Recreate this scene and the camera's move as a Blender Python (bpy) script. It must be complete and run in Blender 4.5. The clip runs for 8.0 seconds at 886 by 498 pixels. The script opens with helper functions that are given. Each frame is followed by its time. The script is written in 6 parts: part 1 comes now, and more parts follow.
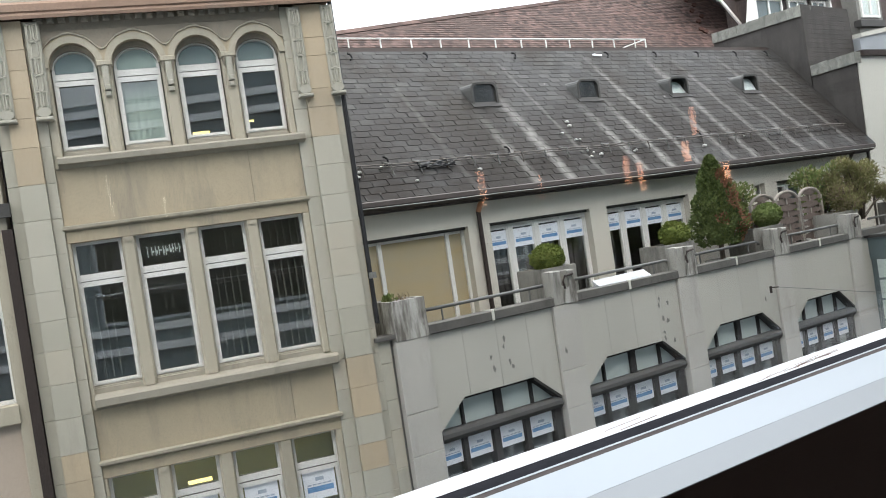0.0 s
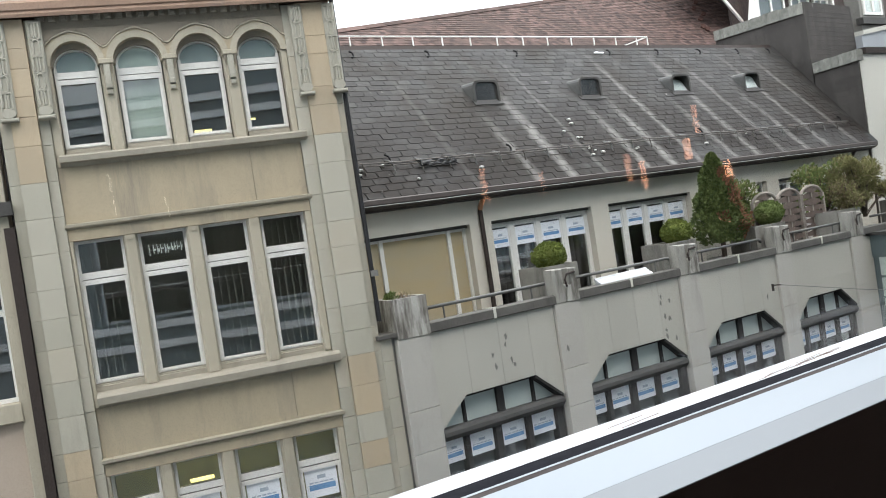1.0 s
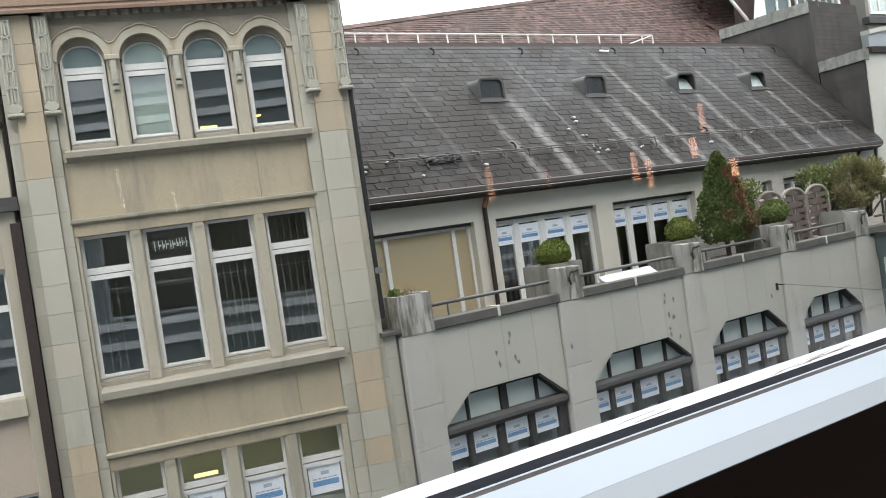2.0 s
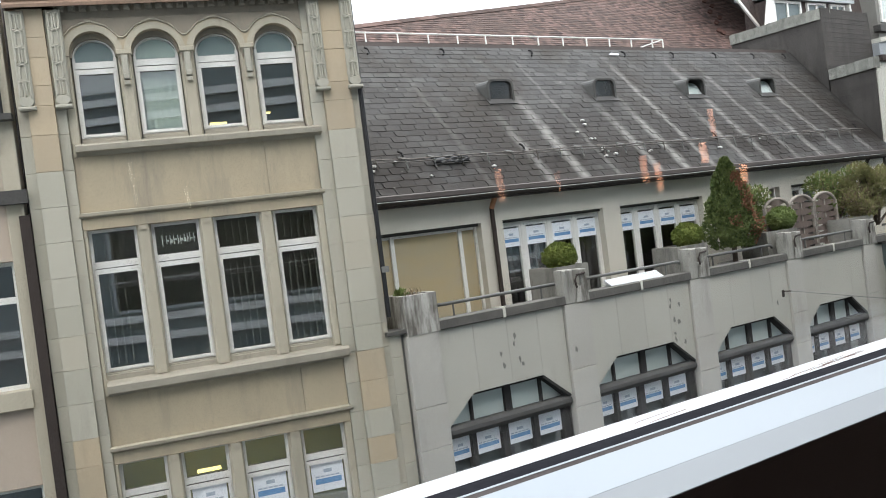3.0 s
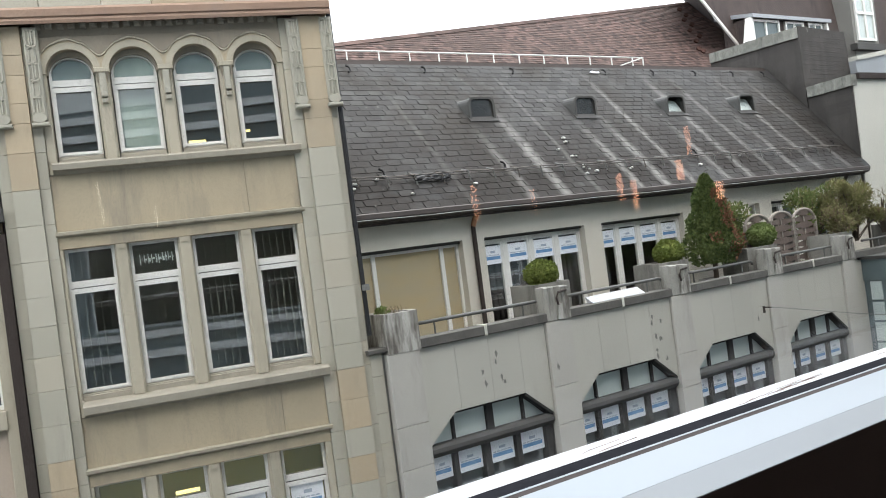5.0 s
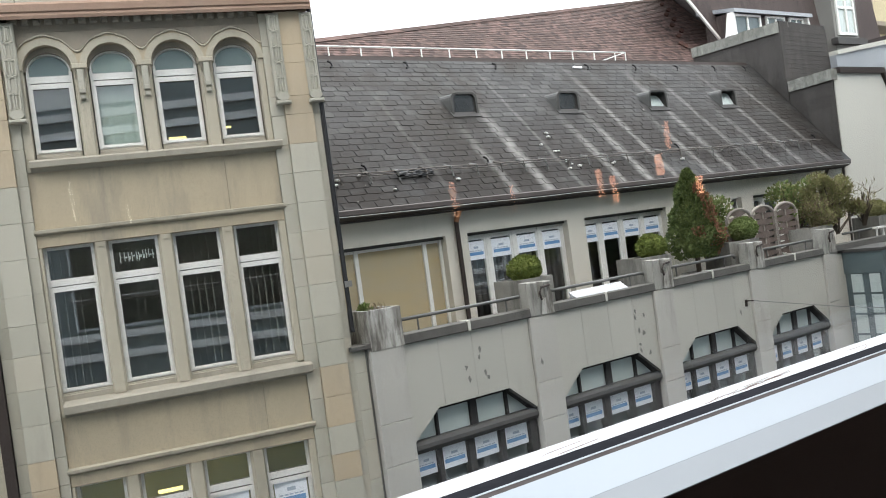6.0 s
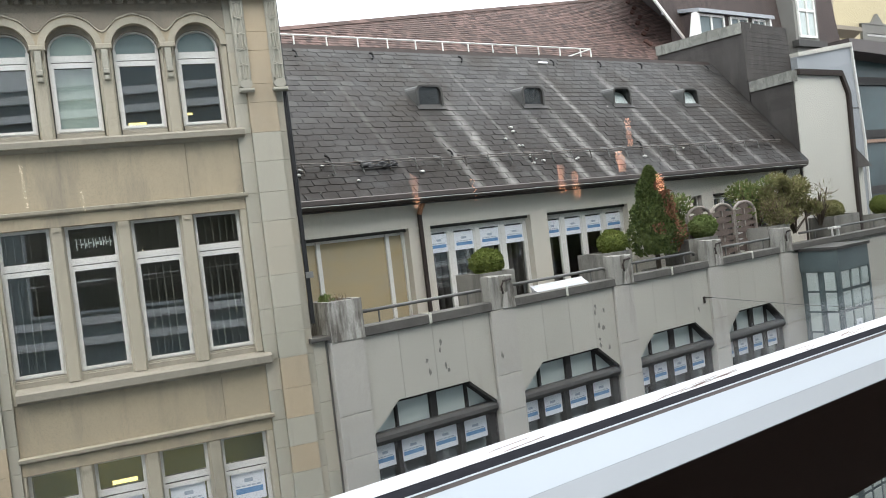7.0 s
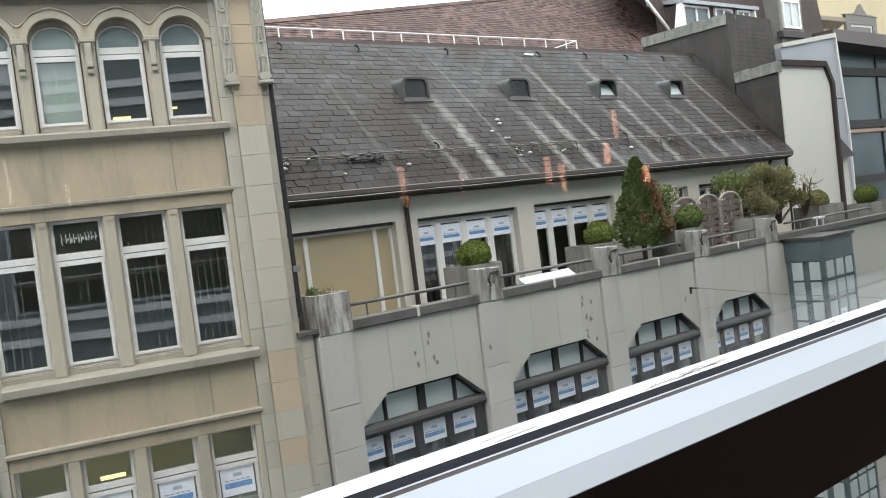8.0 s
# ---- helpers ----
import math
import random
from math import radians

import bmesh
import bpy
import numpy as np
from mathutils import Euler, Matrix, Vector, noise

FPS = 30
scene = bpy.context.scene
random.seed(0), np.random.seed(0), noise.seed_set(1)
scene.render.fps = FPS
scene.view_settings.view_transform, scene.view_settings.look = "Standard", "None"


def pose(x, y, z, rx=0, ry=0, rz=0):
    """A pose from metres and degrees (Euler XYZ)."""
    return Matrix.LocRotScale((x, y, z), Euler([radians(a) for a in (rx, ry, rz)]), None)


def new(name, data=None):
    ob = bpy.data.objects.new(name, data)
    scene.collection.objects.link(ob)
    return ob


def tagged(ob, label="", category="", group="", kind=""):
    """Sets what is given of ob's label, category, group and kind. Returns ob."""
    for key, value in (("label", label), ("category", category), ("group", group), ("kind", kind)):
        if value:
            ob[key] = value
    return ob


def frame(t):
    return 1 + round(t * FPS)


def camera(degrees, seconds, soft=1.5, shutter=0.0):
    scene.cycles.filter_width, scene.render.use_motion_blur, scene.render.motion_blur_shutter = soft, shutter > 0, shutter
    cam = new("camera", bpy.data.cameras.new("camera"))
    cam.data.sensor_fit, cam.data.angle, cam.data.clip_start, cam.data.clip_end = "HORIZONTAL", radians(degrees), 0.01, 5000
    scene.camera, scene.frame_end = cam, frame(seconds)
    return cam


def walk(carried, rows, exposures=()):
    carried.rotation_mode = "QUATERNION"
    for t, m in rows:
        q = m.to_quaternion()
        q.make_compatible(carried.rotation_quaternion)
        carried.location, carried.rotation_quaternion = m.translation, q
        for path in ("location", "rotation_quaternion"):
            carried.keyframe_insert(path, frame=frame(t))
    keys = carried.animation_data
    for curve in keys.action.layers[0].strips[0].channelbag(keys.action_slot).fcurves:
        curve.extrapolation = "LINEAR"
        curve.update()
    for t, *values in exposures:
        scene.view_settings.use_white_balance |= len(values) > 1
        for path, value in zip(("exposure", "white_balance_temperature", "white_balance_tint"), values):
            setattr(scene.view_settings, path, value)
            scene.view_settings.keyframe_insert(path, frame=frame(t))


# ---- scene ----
cam = camera(54.0, 8.0, soft=0.95)
ROWS = [
    (0, -0.076, 0.001, 0, 89.019, 8.487, -34.372),
    (0.5, -0.075, 0.001, 0, 89.102, 8.553, -34.317),
    (1, -0.076, 0.001, 0, 88.902, 8.520, -34.259),
    (1.5, -0.081, 0.001, 0, 88.806, 8.521, -34.240),
    (3, -0.124, 0.001, -0.001, 88.862, 7.143, -33.643),
    (3.5, -0.09, 0.001, 0, 89.418, 7.218, -34.124),
    (4, -0.073, 0.001, 0, 89.677, 7.343, -34.526),
    (4.5, -0.068, 0.001, 0, 89.830, 7.341, -34.618),
    (6, 0, 0, 0, 89.439, 7.701, -35.670),
    (6.5, 0.015, -0.001, 0, 88.788, 7.555, -37.388),
    (7, 0.024, -0.001, 0, 88.646, 6.681, -38.072),
    (7.5, 0.021, -0.001, 0, 88.345, 6.747, -38.580),
    (8, 0.02, -0.001, 0, 88.059, 7.084, -38.935),
]
walk(cam, [(t, pose(x, y, z, rx, ry, rz)) for t, x, y, z, rx, ry, rz in ROWS])

# ---- world and light: a bright overcast day over a narrow street ----
SUN_EL, SUN_AZ = 58.0, 205.0
world = bpy.data.worlds.new("overcast_sky")
scene.world = world
world.use_nodes = True
wn = world.node_tree
sky = wn.nodes.new("ShaderNodeTexSky")
sky.sky_type, sky.sun_disc = "NISHITA", False
sky.sun_elevation, sky.sun_rotation = radians(SUN_EL), radians(SUN_AZ)
sky.dust_density, sky.air_density, sky.ozone_density = 6.0, 1.5, 1.0
pale = wn.nodes.new("ShaderNodeMix")
pale.data_type = "RGBA"
pale.inputs[0].default_value = 0.75
pale.inputs[7].default_value = (9.35, 9.9, 10.7, 1)
wn.links.new(sky.outputs[0], pale.inputs[6])
wn.links.new(pale.outputs[2], wn.nodes["Background"].inputs[0])
wn.nodes["Background"].inputs[1].default_value = 0.12
sun_data = bpy.data.lights.new("sun", "SUN")
sun_data.energy, sun_data.angle, sun_data.color = 0.8, radians(25), (1.0, 0.98, 0.95)
sun = new("sun", sun_data)
sun.matrix_world = pose(0, 0, 30, 90 - SUN_EL, 0, 180 - SUN_AZ + 150)
scene.view_settings.exposure = 1.72

# ---- plan ----
GROUND = -9.6          # street level below the eye
DG = 12.63             # street front of the grey building
SET = 2.2              # setback of its terrace wall
BEND = -15.88          # turn of the sandstone front against the grey one
JX, JY = 6.94, 12.63   # where the two fronts meet
BAY = 3.52


# ---- materials ----
def nodes_of(name):
    m = bpy.data.materials.new(name)
    m.use_nodes = True
    nt = m.node_tree
    return m, nt, nt.nodes["Principled BSDF"]


def noise_node(nt, scale, detail=4.0, rough=0.6, stretch=None):
    tc = nt.nodes.new("ShaderNodeNewGeometry")
    n = nt.nodes.new("ShaderNodeTexNoise")
    n.inputs["Scale"].default_value, n.inputs["Detail"].default_value, n.inputs["Roughness"].default_value = scale, detail, rough
    if stretch:
        mp = nt.nodes.new("ShaderNodeMapping")
        mp.inputs["Scale"].default_value = stretch
        nt.links.new(tc.outputs["Position"], mp.inputs[0])
        nt.links.new(mp.outputs[0], n.inputs["Vector"])
    else:
        nt.links.new(tc.outputs["Position"], n.inputs["Vector"])
    return n


def ramp(nt, src, lo, hi):
    r = nt.nodes.new("ShaderNodeMapRange")
    r.inputs["From Min"].default_value, r.inputs["From Max"].default_value = lo, hi
    nt.links.new(src, r.inputs["Value"])
    return r.outputs["Result"]


def mixed(nt, fac, a, b, kind="MIX"):
    mx = nt.nodes.new("ShaderNodeMix")
    mx.data_type, mx.blend_type = "RGBA", kind
    if isinstance(fac, float):
        mx.inputs[0].default_value = fac
    else:
        nt.links.new(fac, mx.inputs[0])
    for i, c in ((6, a), (7, b)):
        if isinstance(c, tuple):
            mx.inputs[i].default_value = (*c, 1)
        else:
            nt.links.new(c, mx.inputs[i])
    return mx.outputs[2]


def surface(name, base, second, dirt=None, rough=0.85, metal=0.0, big=0.7, fine=38.0, bump=0.15, dirt_stretch=(1.5, 1.5, 0.25),
            dirt_from=0.55, dirt_to=0.85, vary=0.0, tints=None, spec=0.3):
    """A worn surface: two colours mixed by large clouds, fine grain, stains that run down, and a shade of its own for each piece."""
    m, nt, b = nodes_of(name)
    clouds = noise_node(nt, big, 5.0, 0.65)
    col = mixed(nt, ramp(nt, clouds.outputs[0], 0.3, 0.7), base, second)
    grain = noise_node(nt, fine, 6.0, 0.7)
    dark = tuple(c * 0.72 for c in base)
    col = mixed(nt, ramp(nt, grain.outputs[0], 0.46, 0.82), col, dark)
    info = nt.nodes.new("ShaderNodeObjectInfo")
    if tints:
        pick = nt.nodes.new("ShaderNodeValToRGB")
        pick.color_ramp.interpolation = "CONSTANT"
        while len(pick.color_ramp.elements) < len(tints):
            pick.color_ramp.elements.new(0.5)
        for e, (at, c) in zip(pick.color_ramp.elements, tints):
            e.position, e.color = at, (*c, 1)
        nt.links.new(info.outputs["Random"], pick.inputs[0])
        col = mixed(nt, 0.5, col, pick.outputs[0])
    if vary:
        hsv = nt.nodes.new("ShaderNodeHueSaturation")
        nt.links.new(ramp_out(nt, info.outputs["Random"], 1 - vary, 1 + vary), hsv.inputs["Value"])
        nt.links.new(col, hsv.inputs["Color"])
        col = hsv.outputs[0]
    if dirt:
        st = noise_node(nt, 1.6, 6.0, 0.7, dirt_stretch)
        col = mixed(nt, ramp(nt, st.outputs[0], dirt_from, dirt_to), col, dirt)
    nt.links.new(col, b.inputs["Base Color"])
    b.inputs["Roughness"].default_value, b.inputs["Metallic"].default_value = rough, metal
    b.inputs["Specular IOR Level"].default_value = spec
    if bump:
        bp = nt.nodes.new("ShaderNodeBump")
        bp.inputs["Strength"].default_value, bp.inputs["Distance"].default_value = bump, 0.01
        nt.links.new(grain.outputs[0], bp.inputs["Height"])
        nt.links.new(bp.outputs[0], b.inputs["Normal"])
    return m


def ramp_out(nt, src, lo, hi):
    r = nt.nodes.new("ShaderNodeMapRange")
    r.inputs["To Min"].default_value, r.inputs["To Max"].default_value = lo, hi
    nt.links.new(src, r.inputs["Value"])
    return r.outputs["Result"]


def pane_material(name, tint, base_gloss=0.05, rough=0.0):
    """Window glass: tinted see-through with a mirror gloss that grows at grazing angles."""
    m, nt, b = nodes_of(name)
    nt.nodes.remove(b)
    tr, gl, mx = nt.nodes.new("ShaderNodeBsdfTransparent"), nt.nodes.new("ShaderNodeBsdfGlossy"), nt.nodes.new("ShaderNodeMixShader")
    tr.inputs[0].default_value = (*tint, 1)
    gl.inputs["Roughness"].default_value = rough
    lw, pw = nt.nodes.new("ShaderNodeLayerWeight"), nt.nodes.new("ShaderNodeMath")
    lw.inputs[0].default_value, pw.operation = 0.5, "POWER"
    pw.inputs[1].default_value = 4.0
    nt.links.new(lw.outputs["Facing"], pw.inputs[0])
    nt.links.new(ramp_out(nt, pw.outputs[0], base_gloss, 1.0), mx.inputs[0])
    nt.links.new(tr.outputs[0], mx.inputs[1])
    nt.links.new(gl.outputs[0], mx.inputs[2])
    nt.links.new(mx.outputs[0], nt.nodes["Material Output"].inputs[0])
    return m


def smooth_finish(name, colour, rough):
    """A factory finish with only a faint, wide unevenness."""
    m, nt, b = nodes_of(name)
    n = noise_node(nt, 1.2, 2.0, 0.5)
    nt.links.new(mixed(nt, ramp(nt, n.outputs[0], 0.2, 0.8), colour, tuple(c * 0.94 for c in colour)), b.inputs["Base Color"])
    b.inputs["Roughness"].default_value = rough
    b.inputs["Specular IOR Level"].default_value = 0.3
    return m


def leaves(name, a, b_col, c_col):
    m, nt, b = nodes_of(name)
    geo = nt.nodes.new("ShaderNodeNewGeometry")
    col = mixed(nt, ramp(nt, geo.outputs["Random Per Island"], 0.0, 1.0), a, b_col)
    patch = noise_node(nt, 3.2, 2.0)
    col = mixed(nt, ramp(nt, patch.outputs[0], 0.55, 0.7), col, c_col)
    nt.links.new(col, b.inputs["Base Color"])
    b.inputs["Roughness"].default_value = 0.8
    b.inputs["Specular IOR Level"].default_value = 0.12
    return m


def lamp_material(name, colour, strength):
    m, nt, b = nodes_of(name)
    b.inputs["Emission Color"].default_value, b.inputs["Emission Strength"].default_value = (*colour, 1), strength
    b.inputs["Base Color"].default_value = (*colour, 1)
    return m


SAND = surface("sandstone_plain", (0.352, 0.30, 0.214), (0.408, 0.34, 0.238), (0.225, 0.20, 0.16), big=0.9, bump=0.2, dirt_from=0.5, dirt_to=0.78)
SAND_BLOCK = surface("sandstone_blocks", (0.37, 0.35, 0.29), (0.40, 0.375, 0.31), (0.24, 0.23, 0.19), vary=0.06, bump=0.15,
                     tints=[(0.0, (0.37, 0.355, 0.29)), (0.45, (0.395, 0.375, 0.31)), (0.78, (0.395, 0.355, 0.28)), (0.88, (0.36, 0.34, 0.28))])
SAND_WARM = surface("sandstone_ochre", (0.415, 0.335, 0.23), (0.385, 0.325, 0.24), (0.27, 0.23, 0.17), vary=0.06)
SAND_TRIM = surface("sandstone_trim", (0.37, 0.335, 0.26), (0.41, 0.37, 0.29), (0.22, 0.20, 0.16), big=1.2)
SAND_DARK = surface("sandstone_dark", (0.235, 0.202, 0.158), (0.285, 0.245, 0.19), (0.15, 0.135, 0.115), big=1.4)
RED_STONE = surface("red_sandstone", (0.255, 0.168, 0.122), (0.32, 0.225, 0.165), (0.22, 0.17, 0.14), big=1.0)
PINK_STONE = surface("pink_sandstone", (0.40, 0.33, 0.27), (0.43, 0.36, 0.29), (0.28, 0.23, 0.19))
ORNAMENT = surface("carved_stone", (0.34, 0.325, 0.27), (0.38, 0.36, 0.30), (0.22, 0.21, 0.17), big=2.0)
CONCRETE = surface("grey_render_panels", (0.415, 0.403, 0.355), (0.45, 0.435, 0.38), (0.31, 0.297, 0.262), vary=0.035, big=0.6, dirt_from=0.6)
PIER_GREY = surface("grey_concrete_piers", (0.415, 0.40, 0.36), (0.455, 0.435, 0.39), (0.25, 0.24, 0.215), vary=0.05, big=0.9)
COPING = surface("weathered_coping", (0.085, 0.08, 0.072), (0.125, 0.12, 0.108), (0.05, 0.048, 0.043), big=1.6, bump=0.3)
PLANTER = surface("weathered_concrete", (0.19, 0.185, 0.162), (0.27, 0.26, 0.23), (0.085, 0.08, 0.07), big=2.2, bump=0.35, dirt_from=0.45, dirt_to=0.7)
LIMED = surface("limescale_concrete", (0.50, 0.485, 0.445), (0.27, 0.255, 0.225), (0.11, 0.10, 0.085), big=2.6, bump=0.3, dirt_stretch=(3.2, 3.2, 0.55), dirt_from=0.42, dirt_to=0.60)
RENDER_TERRACE = surface("beige_render", (0.52, 0.495, 0.425), (0.56, 0.53, 0.455), (0.42, 0.395, 0.335), big=0.5, bump=0.08)
WHITE_WALL = surface("white_render", (0.52, 0.51, 0.45), (0.56, 0.545, 0.48), (0.45, 0.435, 0.385), big=0.5, bump=0.06)
PALE_METAL = surface("pale_sheet_metal", (0.27, 0.285, 0.30), (0.32, 0.335, 0.35), (0.23, 0.245, 0.26), rough=0.45, big=0.7, bump=0.03)
WHITE_FRAME = surface("white_window_paint", (0.65, 0.64, 0.60), (0.72, 0.71, 0.67), (0.42, 0.41, 0.37), rough=0.45, big=2.0, bump=0.03, dirt_from=0.68)
DARK_FRAME = surface("dark_bronze_frame", (0.030, 0.029, 0.028), (0.042, 0.040, 0.038), rough=0.65, spec=0.12, big=3.0, bump=0.05)
GREY_FRAME = surface("dark_grey_metal", (0.052, 0.05, 0.047), (0.078, 0.075, 0.07), rough=0.6, spec=0.15, big=3.0, bump=0.05)
BROWN_PIPE = surface("brown_downpipe", (0.04, 0.032, 0.029), (0.052, 0.042, 0.037), spec=0.1, rough=0.7, big=3.0, bump=0.05)
COPPER = surface("aged_copper", (0.42, 0.21, 0.12), (0.33, 0.17, 0.10), rough=0.5, metal=0.5, big=3.0, bump=0.08)
GALV = surface("weathered_steel", (0.18, 0.18, 0.17), (0.26, 0.255, 0.24), rough=0.55, metal=0.4, big=3.0, bump=0.08)
GUARD_STEEL = surface("rusted_guard_steel", (0.115, 0.10, 0.09), (0.17, 0.155, 0.14), (0.10, 0.07, 0.055), rough=0.7, metal=0.2, big=3.0, bump=0.08)
RAIL_STEEL = surface("dull_rail_steel", (0.10, 0.10, 0.096), (0.15, 0.148, 0.14), (0.075, 0.07, 0.062), rough=0.6, metal=0.2, big=3.0, bump=0.08)
GALV_PALE = surface("pale_galvanised_steel", (0.34, 0.335, 0.31), (0.42, 0.41, 0.38), rough=0.6, metal=0.2, big=3.0, bump=0.08)
BLUE_GREY = surface("blue_grey_metal", (0.08, 0.105, 0.108), (0.115, 0.145, 0.147), rough=0.4, big=1.5, bump=0.03)
GUTTER = surface("brown_grey_gutter", (0.052, 0.043, 0.039), (0.07, 0.059, 0.054), (0.04, 0.034, 0.031), rough=0.6, spec=0.2, big=1.5, bump=0.05)
BLACK = surface("black_iron", (0.012, 0.012, 0.013), (0.02, 0.02, 0.02), rough=0.6, bump=0.05)
SLATE_TINTS = [(0.0, (0.046, 0.045, 0.044)), (0.3, (0.058, 0.056, 0.054)), (0.6, (0.038, 0.037, 0.035)), (0.85, (0.068, 0.066, 0.063))]


# pale wash marks: place along the roof, half width, height where the mark begins, strength
WASH = [(10.9, 0.12, 4.6, 0.15), (12.55, 0.18, 2.9, 0.6), (13.55, 0.22, 3.5, 0.85), (14.6, 0.10, 4.7, 0.3), (16.0, 0.19, 3.0, 0.8),
        (16.95, 0.20, 3.1, 0.95), (17.95, 0.15, 4.6, 0.7), (19.35, 0.17, 3.0, 0.7), (20.35, 0.2, 4.7, 0.65), (21.5, 0.14, 4.5, 0.5), (22.6, 0.17, 3.0, 0.75),
        (23.7, 0.16, 4.6, 0.6), (25.2, 0.14, 4.6, 0.5)]


def slate_material(name, per_island):
    """Roof slates: each one a shade of its own, with lichen and pale wash lines that run down the slope."""
    m, nt, b = nodes_of(name)
    src = nt.nodes.new("ShaderNodeNewGeometry").outputs["Random Per Island"] if per_island else nt.nodes.new("ShaderNodeObjectInfo").outputs["Random"]
    pick = nt.nodes.new("ShaderNodeValToRGB")
    while len(pick.color_ramp.elements) < 4:
        pick.color_ramp.elements.new(0.5)
    for e, (at, c) in zip(pick.color_ramp.elements, SLATE_TINTS):
        e.position, e.color = at, (*c, 1)
    nt.links.new(src, pick.inputs[0])
    col = pick.outputs[0]
    moss = noise_node(nt, 0.45, 5.0, 0.7)
    col = mixed(nt, ramp(nt, moss.outputs[0], 0.46, 0.66), col, (0.030, 0.026, 0.021))
    algae = noise_node(nt, 0.8, 6.0, 0.7, (0.7, 1.0, 1.0))
    damp = nt.nodes.new("ShaderNodeMath")
    damp.operation = "MULTIPLY"
    spot, sep = nt.nodes.new("ShaderNodeNewGeometry"), nt.nodes.new("ShaderNodeSeparateXYZ")
    nt.links.new(spot.outputs["Position"], sep.inputs[0])
    nt.links.new(ramp(nt, algae.outputs[0], 0.36, 0.56), damp.inputs[0])
    nt.links.new(ramp(nt, sep.outputs[2], 3.6, 1.4), damp.inputs[1])
    col = mixed(nt, damp.outputs[0], col, (0.024, 0.020, 0.017))
    geo = nt.nodes.new("ShaderNodeNewGeometry")
    xyz = nt.nodes.new("ShaderNodeSeparateXYZ")
    nt.links.new(geo.outputs["Position"], xyz.inputs[0])
    sway = noise_node(nt, 2.2, 3.0, 0.6)
    total = None
    for at, half, head, strength in WASH:
        off = nt.nodes.new("ShaderNodeMath")
        off.operation = "MULTIPLY_ADD"
        off.inputs[1].default_value = 0.22
        nt.links.new(sway.outputs[0], off.inputs[0])
        nt.links.new(xyz.outputs[0], off.inputs[2])
        dist = nt.nodes.new("ShaderNodeMath")
        dist.operation, dist.inputs[1].default_value = "SUBTRACT", at + 0.11
        nt.links.new(off.outputs[0], dist.inputs[0])
        size = nt.nodes.new("ShaderNodeMath")
        size.operation = "ABSOLUTE"
        nt.links.new(dist.outputs[0], size.inputs[0])
        run = nt.nodes.new("ShaderNodeMapRange")
        for key, value in (("From Min", head), ("From Max", head - 1.3), ("To Min", 0.0), ("To Max", strength)):
            run.inputs[key].default_value = value
        nt.links.new(xyz.outputs[2], run.inputs["Value"])
        one = nt.nodes.new("ShaderNodeMath")
        one.operation = "MULTIPLY"
        nt.links.new(ramp(nt, size.outputs[0], half * 1.1, half * 0.1), one.inputs[0])
        nt.links.new(run.outputs[0], one.inputs[1])
        if total is None:
            total = one.outputs[0]
        else:
            both = nt.nodes.new("ShaderNodeMath")
            both.operation = "MAXIMUM"
            nt.links.new(total, both.inputs[0])
            nt.links.new(one.outputs[0], both.inputs[1])
            total = both.outputs[0]
    broken = noise_node(nt, 3.5, 4.0, 0.7)
    amount = nt.nodes.new("ShaderNodeMath")
    amount.operation = "MULTIPLY"
    nt.links.new(total, amount.inputs[0])
    nt.links.new(ramp(nt, broken.outputs[0], 0.18, 0.52), amount.inputs[1])
    col = mixed(nt, amount.outputs[0], col, (0.20, 0.192, 0.178))
    grain = noise_node(nt, 30.0, 5.0, 0.7)
    col = mixed(nt, ramp(nt, grain.outputs[0], 0.55, 1.0), col, (0.05, 0.05, 0.05))
    spots = noise_node(nt, 9.0, 2.0, 0.5)
    col = mixed(nt, ramp(nt, spots.outputs[0], 0.73, 0.80), col, (0.20, 0.19, 0.175))
    nt.links.new(col, b.inputs["Base Color"])
    b.inputs["Roughness"].default_value = 0.75
    b.inputs["Specular IOR Level"].default_value = 0.16
    bp = nt.nodes.new("ShaderNodeBump")
    bp.inputs["Strength"].default_value, bp.inputs["Distance"].default_value = 0.3, 0.008
    nt.links.new(grain.outputs[0], bp.inputs["Height"])
    nt.links.new(bp.outputs[0], b.inputs["Normal"])
    return m


SLATE, SLATE_FIELD = slate_material("roof_slate", False), slate_material("roof_slate_field", True)
FIRE_SLATE = surface("slate_hung_wall", (0.056, 0.050, 0.045), (0.078, 0.071, 0.064), (0.040, 0.036, 0.032), big=1.1, bump=0.25, vary=0.14, dirt_from=0.45, dirt_to=0.7)
STONE_CAP = surface("lichened_capstone", (0.15, 0.15, 0.13), (0.30, 0.295, 0.255), (0.07, 0.068, 0.06), big=4.5, bump=0.3, vary=0.1)


def tile_material():
    m, nt, b = nodes_of("red_roof_tiles")
    rnd = nt.nodes.new("ShaderNodeNewGeometry").outputs["Random Per Island"]
    col = mixed(nt, ramp(nt, rnd, 0, 1), (0.032, 0.021, 0.018), (0.145, 0.092, 0.078))
    big = noise_node(nt, 0.35, 5.0, 0.7)
    col = mixed(nt, ramp(nt, big.outputs[0], 0.45, 0.7), col, (0.062, 0.042, 0.035))
    grain = noise_node(nt, 14.0, 4.0, 0.7)
    col = mixed(nt, ramp(nt, grain.outputs[0], 0.5, 0.9), col, (0.06, 0.045, 0.04))
    nt.links.new(col, b.inputs["Base Color"])
    b.inputs["Roughness"].default_value = 0.85
    b.inputs["Specular IOR Level"].default_value = 0.2
    return m


